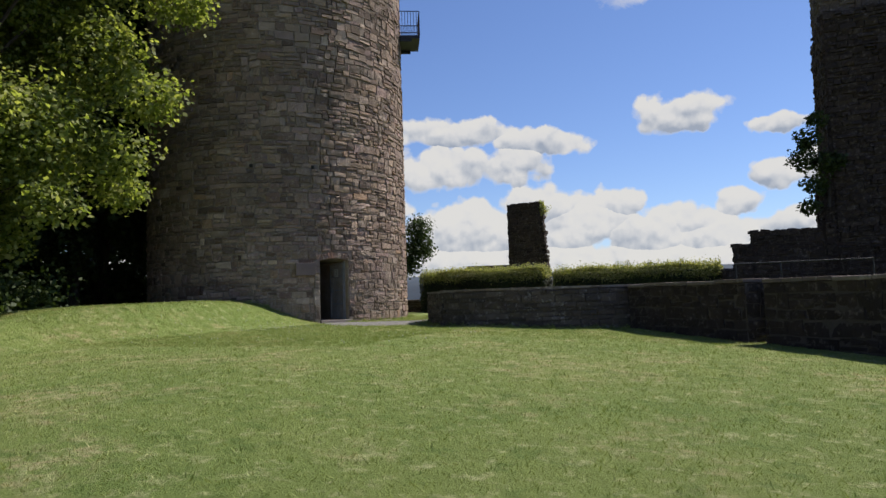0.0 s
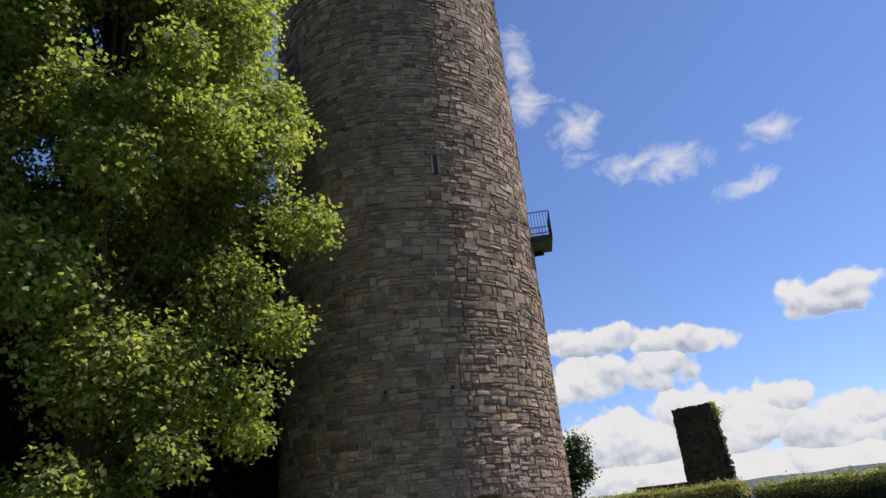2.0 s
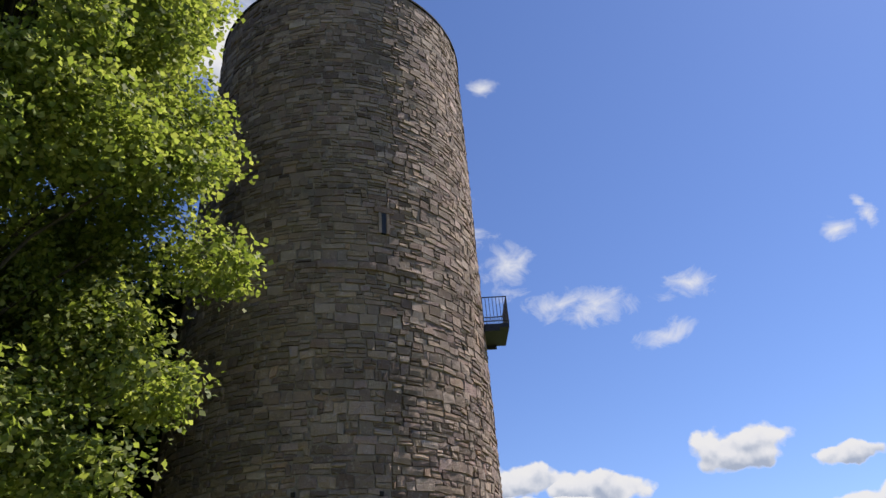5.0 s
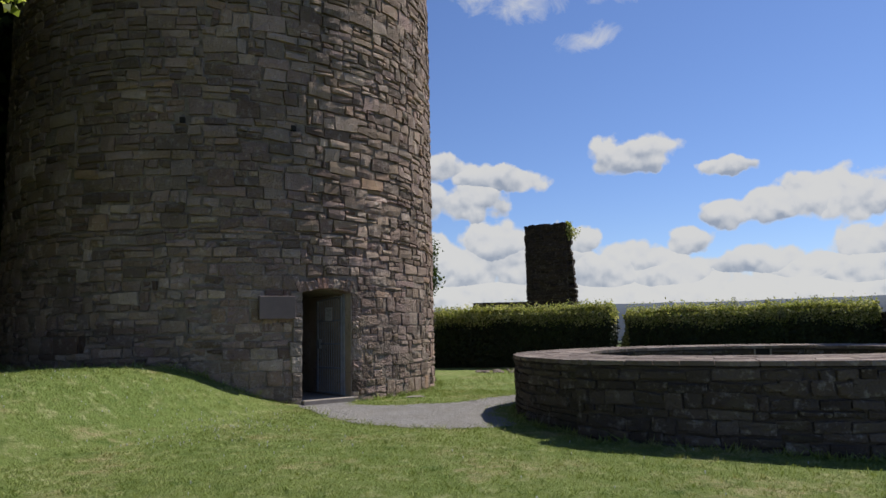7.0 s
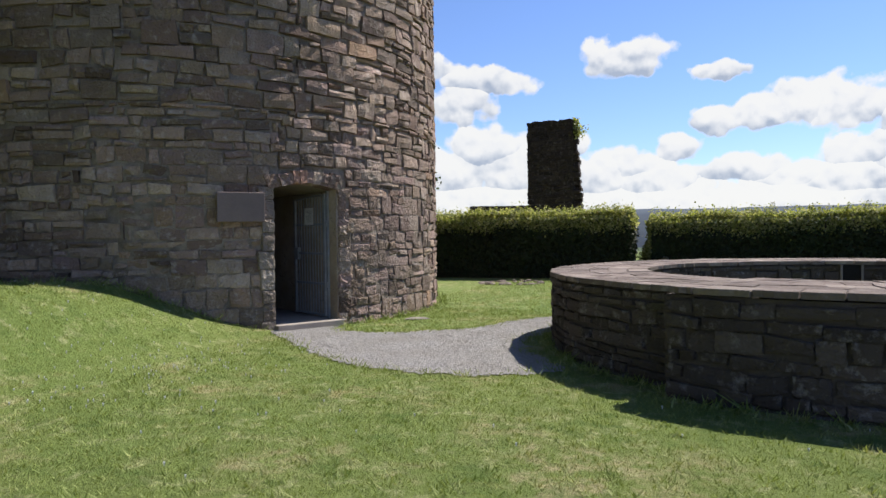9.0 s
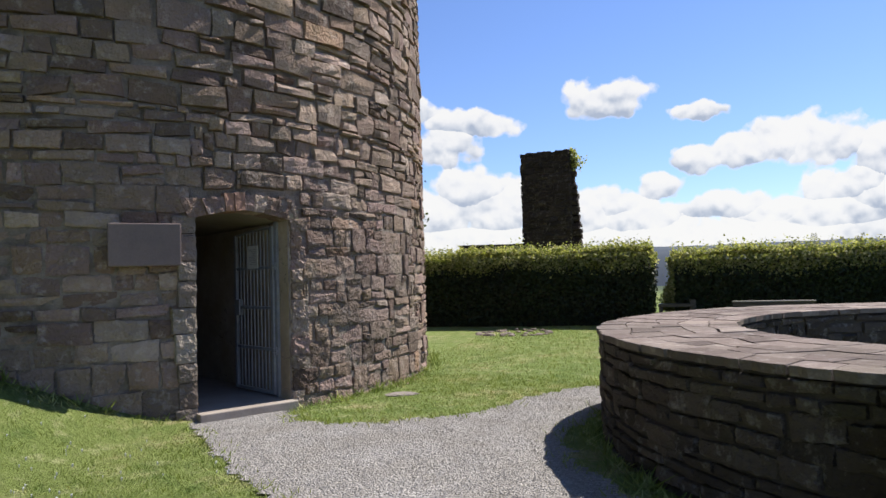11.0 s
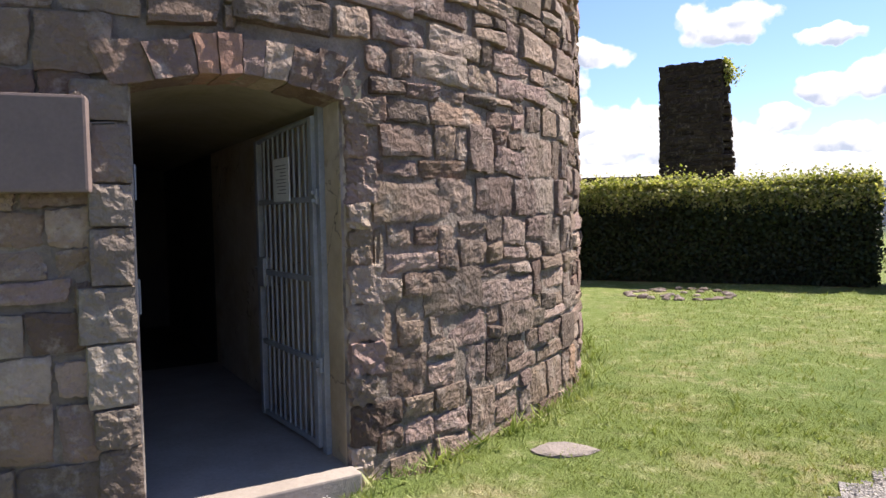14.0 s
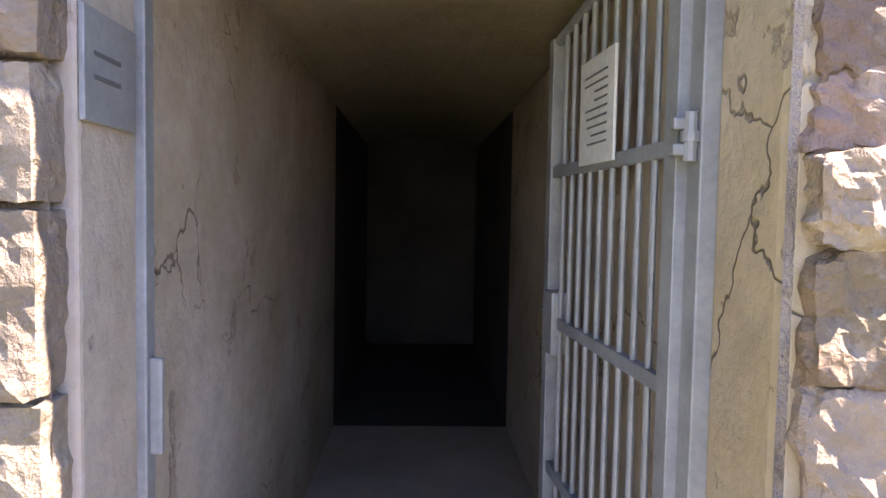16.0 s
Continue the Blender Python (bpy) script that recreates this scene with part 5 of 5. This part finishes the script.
def build_grass():
    """Short blades over the lawn that the way passes, thinner further off, and longer tufts by the walls."""
    rng = np.random.default_rng(41)
    spots, tall = [], []

    def free(x, y, margin=0.0):
        return (math.hypot(x - TC[0], y - TC[1]) > TR + 0.03 and not (RI - 0.1 < math.hypot(x - RC[0], y - RC[1]) < RO + 0.3 + margin)
                and math.hypot(x - RC[0], y - RC[1]) > RI and not inside(x, y, PATH_LOOP))

    for count, lo, hi, size in ((210000, (-3.5, -9.5), (7.0, 3.5), 0.026), (150000, (-4, -19.5), (17, -6), 0.028), (26000, (7.0, -6.0), (14.0, -2.6), 0.028), (26000, (0.5, 2.0), (7.0, 12.4), 0.036)):
        xy = rng.uniform(lo, hi, (count, 2))
        keep = [i for i, (x, y) in enumerate(xy) if free(x, y)]
        for i in keep:
            spots.append((*xy[i], size))
    for k in range(5200):          # tufts along the foot of the tower and of the ring wall
        if k % 2:
            a = rng.uniform(-2.9, 0.9)
            r = TR + abs(rng.normal(0, 0.10)) + 0.05
            x, y = TC[0] + r * math.cos(a), TC[1] + r * math.sin(a)
        else:
            a = rng.uniform(1.6, 5.6)
            r = RO + 0.03 + abs(rng.normal(0, 0.09)) + (0.28 if -124 < math.degrees(a) - 360 < -38 else 0)
            x, y = RC[0] + r * math.cos(a), RC[1] + r * math.sin(a)
        if not inside(x, y, PATH_LOOP) and not (-0.1 < x < 0.75 and -0.3 < y < 0.9):
            spots.append((x, y, 0.075))
    for i in range(len(PATH_LOOP)):    # fringe of the path
        x, y = PATH_LOOP[i]
        for _ in range(22):
            px, py = x + rng.normal(0, 0.09), y + rng.normal(0, 0.09)
            if math.hypot(px - TC[0], py - TC[1]) > TR + 0.05 and math.hypot(px - RC[0], py - RC[1]) > RO + 0.03 and not (-0.1 < px < 0.75 and -0.3 < py < 0.95):
                spots.append((px, py, 0.05))
    s = np.array(spots)
    z = np.array([lift(x, y) for x, y, _ in spots])
    n = len(s)
    a = rng.uniform(0, 2 * math.pi, n)
    tuft = np.array([noise.noise(Vector((x * 6.0, y * 6.0, 2.0))) for x, y, _ in spots])
    h = s[:, 2] * rng.uniform(0.5, 1.4, n) * np.clip(1.0 + 1.1 * tuft, 0.45, 1.9)
    w = 0.003 + h * 0.07
    lean = rng.normal(0, 0.7, (n, 2)) * h[:, None]
    side = np.c_[np.cos(a), np.sin(a)] * w[:, None]
    base = np.c_[s[:, :2], z - 0.004]
    v = np.stack([base + np.c_[side, np.zeros(n)], base - np.c_[side, np.zeros(n)], base + np.c_[lean, h]], 1).reshape(-1, 3)
    me = bpy.data.meshes.new("grass")
    me.vertices.add(3 * n)
    me.vertices.foreach_set("co", v.astype(np.float32).ravel())
    me.loops.add(3 * n)
    me.loops.foreach_set("vertex_index", np.arange(3 * n, dtype=np.int32))
    me.polygons.add(n)
    me.polygons.foreach_set("loop_start", (np.arange(n) * 3).astype(np.int32))
    me.materials.append(M_BLADE)
    me.update(calc_edges=True)
    tagged(new("grass", me), "short mown grass blades with some dry straw", "grass", kind="stuff")


build_grass()


def build_clover():
    """White clover heads scattered in the lawn beside the path."""
    rng = np.random.default_rng(77)
    verts, faces = [], []
    for x, y in np.r_[rng.normal((0.2, -2.6), (0.9, 1.0), (170, 2)), rng.uniform((-2, -9), (8, -3), (120, 2))]:
        if inside(x, y, PATH_LOOP) or math.hypot(x - TC[0], y - TC[1]) < TR + 0.2 or math.hypot(x - RC[0], y - RC[1]) < RO + 0.4:
            continue
        z, r = lift(x, y) + 0.03, rng.uniform(0.006, 0.011)
        k = len(verts)
        verts += [(x + r, y, z), (x, y + r, z), (x - r, y, z), (x, y - r, z), (x, y, z + r), (x, y, z - 3 * r)]
        faces += [tuple(k + i for i in f) for f in ((0, 1, 4), (1, 2, 4), (2, 3, 4), (3, 0, 4), (1, 0, 5), (2, 1, 5), (3, 2, 5), (0, 3, 5))]
    tagged(new("clover", mesh("clover", verts, faces, M_PAPER)), "small white clover heads dotted over the lawn", "flowers", kind="stuff")


build_clover()


# ---- fittings of the doorway ----
def build_gate():
    gate = thing("gate", "open galvanised steel bar gate hinged inside the doorway", "gate")
    gate.matrix_world = DOOR
    # the fixed frame
    box_part("frame", (0.50, 0.30, 0.0), (0.56, 0.36, 2.04), M_STEEL, gate, 0.004, "fixed steel frame")
    box_part("frame", (-HALF - 0.005, 0.305, 0.0), (-0.49, 0.345, 2.04), M_STEEL, gate, 0.004)
    lock = bmesh.new()
    add_box(lock, (-0.495, 0.32, 0.92), (-0.468, 0.335, 1.10), 0.006)
    part("latch_keep", lock, M_STEEL, gate)
    # the leaf, swung inwards; its own x runs along it from the hinge
    L, t = 0.96, 0.02
    swing = Matrix.Translation((0.497, 0.36, 0.03)) @ Matrix.Rotation(radians(94), 4, "Z")
    bm = bmesh.new()
    add_box(bm, (0, -t, 0), (0.055, t, 1.96), 0.003, swing)
    add_box(bm, (L - 0.05, -t, 0), (L, t, 1.90), 0.003, swing)
    leaf = part("leaf", bm, M_STEEL, gate, "barred leaf swung open into the passage")
    for z in (0.0, 0.50, 0.985, 1.46):
        box_part("rail", (0.05, -0.012, z), (L - 0.04, 0.012, z + 0.035), M_STEEL, leaf, 0.003, "", swing)
    bm = bmesh.new()
    bow = [(0.03 + (L - 0.06) * k / 8, 0, 1.945 - 0.055 * (k / 8) ** 2) for k in range(9)]      # the top rail follows the arch
    for a, b in zip(bow, bow[1:]):
        add_rod(bm, a, b, 0.016, 8)
    bmesh.ops.transform(bm, matrix=swing, verts=bm.verts)
    part("top_rail", bm, M_STEEL, leaf)
    for k in range(9):
        x = 0.055 + (L - 0.11) * (k + 1) / 10
        bm = bmesh.new()
        add_rod(bm, (x, 0, 0.02), (x, 0, 1.92), 0.0085, 8)
        bmesh.ops.transform(bm, matrix=swing, verts=bm.verts)
        part("bar", bm, M_STEEL, leaf)
    for z in (0.50, 1.485):
        bm = bmesh.new()
        add_rod(bm, (0.488, 0.318, z - 0.01), (0.488, 0.318, z + 0.08), 0.013, 10)
        add_rod(bm, (0.488, 0.318, z + 0.025), (0.488, 0.318, z + 0.045), 0.018, 10)
        add_box(bm, (0.455, 0.315, z), (0.515, 0.345, z + 0.022), 0.004)
        add_box(bm, (0.455, 0.315, z + 0.048), (0.515, 0.345, z + 0.07), 0.004)
        part("hinge", bm, M_STEEL, leaf, "steel barrel hinge")
    bm = bmesh.new()
    add_box(bm, (L - 0.14, -0.03, 0.90), (L - 0.03, 0.03, 1.10), 0.008)
    add_rod(bm, (L - 0.03, 0, 1.02), (L + 0.09, 0, 1.02), 0.008, 8)
    bmesh.ops.transform(bm, matrix=swing, verts=bm.verts)
    part("lock", bm, M_STEEL, leaf, "steel lock with a bolt")
    # the notice on the bars
    notice = thing("notice", "small white laminated notice fixed to the gate bars", "notice")
    notice.matrix_world = DOOR @ swing
    box_part("sheet", (0.335, 0.016, 1.475), (0.60, 0.024, 1.75), M_PAPER, notice, 0.002)
    rng = random.Random(2)
    for k in range(9):
        z = 1.70 - k * 0.022
        box_part("line_of_writing", (0.38, 0.0245, z), (0.38 + rng.uniform(0.09, 0.18), 0.0262, z + 0.005), M_INK, notice, 0)
    # the plate on the left reveal
    plate = thing("wall_plate", "small grey metal plate screwed to the door reveal", "sign")
    plate.matrix_world = DOOR
    box_part("plate", (-0.506, 0.10, 1.50), (-0.497, 0.285, 1.67), M_STEEL, plate, 0.002)
    for z in (1.60, 1.565):
        box_part("line_of_writing", (-0.4968, 0.13, z), (-0.4952, 0.22, z + 0.007), M_INK, plate, 0)
    # slate tablet beside the doorway
    tablet = thing("tablet", "plain reddish-grey stone tablet fixed beside the doorway", "plaque")
    tablet.matrix_world = DOOR
    turn = Matrix.Translation((-1.035, 0.0, 0)) @ Matrix.Rotation(radians(-11), 4, "Z")
    bm = bmesh.new()
    add_box(bm, (-0.335, -0.02, 1.53), (0.335, 0.10, 1.955), 0.014, turn)
    part("slab", bm, M_SLATE, tablet)
    for x, z in ((0.35, 1.83),):
        rod_part("fixing_pin", (-1.02 + x - 0.02, -0.09 - 0.0, z), (-1.02 + x + 0.07, -0.10, z + 0.006), 0.006, M_IRON, tablet)


build_gate()


def build_balcony():
    """The small iron balcony high on the tower."""
    a = math.atan2(5.9 - TC[1], 1.2 - TC[0])
    b = thing("balcony", "small dark iron balcony with a barred railing", "balcony")
    b.matrix_world = Matrix.Translation((TC[0], TC[1], 11.35)) @ Matrix.Rotation(a, 4, "Z")
    x0, x1, w = TR - 0.05, TR + 0.78, 0.75
    box_part("platform", (x0, -w, -0.12), (x1, w, 0.02), M_IRON, b, 0.01)
    box_part("brace", (x0, -w, -0.24), (x0 + 0.5, -w + 0.06, -0.12), M_IRON, b, 0.01)
    box_part("brace", (x0, w - 0.06, -0.24), (x0 + 0.5, w, -0.12), M_IRON, b, 0.01)
    for z in (0.12, 1.02):
        for p, q in (((x0, -w), (x1, -w)), ((x1, -w), (x1, w)), ((x1, w), (x0, w))):
            rod_part("rail", (*p, z), (*q, z), 0.02, M_IRON, b)
    for i in range(8):
        x = x0 + (x1 - x0) * i / 7
        for y in (-w, w):
            rod_part("baluster", (x, y, 0), (x, y, 1.02), 0.011, M_IRON, b, 6)
    for i in range(1, 12):
        y = -w + 2 * w * i / 12
        rod_part("baluster", (x1, y, 0), (x1, y, 1.02), 0.011, M_IRON, b, 6)


build_balcony()


def build_slit():
    """The narrow window high in the tower, and the pale band below it."""
    a = math.atan2(0.01 - TC[1], -0.03 - TC[0])
    w = thing("slit_window", "narrow dark arrow slit high in the tower", "window")
    w.matrix_world = Matrix.Translation((TC[0], TC[1], 12.55)) @ Matrix.Rotation(a, 4, "Z")
    # no opening is cut: a near-black block paints the slit's shade
    box_part("slit_shade", (TR - 0.3, -0.07, 0.0), (TR + 0.037, 0.07, 0.72), M_IRON, w, 0.01, "dark block standing in for the shade of the opening")
    box_part("lintel", (TR - 0.1, -0.3, 0.73), (TR + 0.05, 0.3, 0.93), M_STONE, w, 0.02, "stone lintel")
    for s in (-1, 1):
        box_part("cheek", (TR - 0.1, s * 0.12 - 0.045, 0.0), (TR + 0.05, s * 0.12 + 0.045, 0.72), M_STONE, w, 0.015)
    rng = random.Random(6)
    cells = courses(0, 4.0, 11.25, 11.5, (0.24, 0.26), (0.4, 0.8), rng)
    band = thing("string_course", "pale worn band of stone round the tower", "trim", (TC[0], TC[1], 0), kind="structure")
    lay(cells, round_face(TC, TR + 0.01, a - 0.55), band, M_SLAB, M_STONE_FAR, rng, proud=0.05)


build_slit()


# ---- things on the lawn ----
def build_bench():
    b = thing("bench", "dark timber bench with pale top edges by the hedge", "bench", (6.98, 11.3, lift(6.98, 11.3)), -4)
    for x in (-0.62, 0.62):
        box_part("leg", (x - 0.05, -0.22, -0.02), (x + 0.05, -0.14, 0.30), M_TIMBER, b, 0.008)
        box_part("leg", (x - 0.05, 0.14, -0.02), (x + 0.05, 0.22, 0.63), M_TIMBER, b, 0.008)
        box_part("bearer", (x - 0.045, -0.24, 0.27), (x + 0.045, 0.2, 0.325), M_TIMBER, b, 0.006)
    for y in (-0.22, -0.08, 0.06):
        box_part("seat_slat", (-0.86, y, 0.325), (0.86, y + 0.12, 0.355), M_LIT_TIMBER, b, 0.006, "slat with sunlight put into its pale colour")
    for z in (0.40, 0.52):
        box_part("back_slat", (-0.86, 0.10, z), (0.86, 0.135, z + 0.10), M_TIMBER, b, 0.006)
    # board added to carry the bright line of the sunlit top edge
    box_part("top_rail", (-0.88, 0.08, 0.632), (0.88, 0.20, 0.658), M_LIT_TIMBER, b, 0.006, "added top rail with sunlight put into its pale colour")


build_bench()


def loose_stone(name, label, x, y, w, d, h, seed, mat, turn=0.0):
    rng = random.Random(seed)
    bm = bmesh.new()
    bmesh.ops.create_icosphere(bm, subdivisions=2, radius=0.5)
    for v in bm.verts:
        k = 1 + 0.35 * noise.noise(v.co * 2.3 + Vector((seed, 0, 0)))
        v.co = Vector((v.co.x * w * k, v.co.y * d * k, max(v.co.z * h * k, -0.3 * h)))
    me = bpy.data.meshes.new(name)
    bm.to_mesh(me)
    bm.free()
    me.materials.append(mat)
    ob = new(name, me)
    ob.matrix_world = pose(x, y, lift(x, y) + 0.18 * h, 0, 0, turn)
    return tagged(ob, label, "stone", "stones of the fire ring" if "ring" in label else "")


def build_stones():
    rng = random.Random(9)
    for k in range(22):
        a = 2 * math.pi * k / 22 + rng.uniform(-0.08, 0.08)
        loose_stone("bed_stone", "flat grey edging stone of the round bed, laid in a ring", 1.1 + 0.86 * math.cos(a), 10.4 + 0.82 * math.sin(a), rng.uniform(0.14, 0.24), rng.uniform(0.12, 0.2), rng.uniform(0.05, 0.10), k + 1, M_SLAB, rng.uniform(0, 360))
    for k in range(9):
        loose_stone("bed_stone", "flat grey stone lying inside the round bed", 1.1 + rng.uniform(-0.6, 0.6), 10.4 + rng.uniform(-0.55, 0.55), rng.uniform(0.12, 0.26), rng.uniform(0.1, 0.2), 0.06, k + 40, M_SLAB, rng.uniform(0, 360))
    loose_stone("flat_stone", "flat pale stone sunk in the grass at the tower's foot", 1.5, 1.85, 0.40, 0.28, 0.05, 77, M_PALE, 35)
    rail = thing("railing", "thin dark metal railing beyond the ring wall", "railing", (14.0, 0.6, -0.3))
    for x in (-1.1, 0.0, 2.1):
        rod_part("post", (x, 0, -0.2), (x, 0, 1.62), 0.02, M_IRON, rail)
    rod_part("rail", (-1.1, 0, 1.62), (2.1, 0, 1.62), 0.016, M_IRON, rail)
    seat = thing("bench", "weathered low timber bench against the hedge", "bench", (4.9, 12.2, lift(4.9, 12.2)))
    box_part("top_board", (-0.45, -0.18, 0.52), (0.4, 0.14, 0.60), M_TIMBER, seat, 0.01)
    box_part("end_post", (0.30, -0.16, -0.02), (0.44, 0.12, 0.70), M_TIMBER, seat, 0.01)
    box_part("end_post", (-0.44, -0.16, -0.02), (-0.34, 0.12, 0.52), M_TIMBER, seat, 0.01)


build_stones()
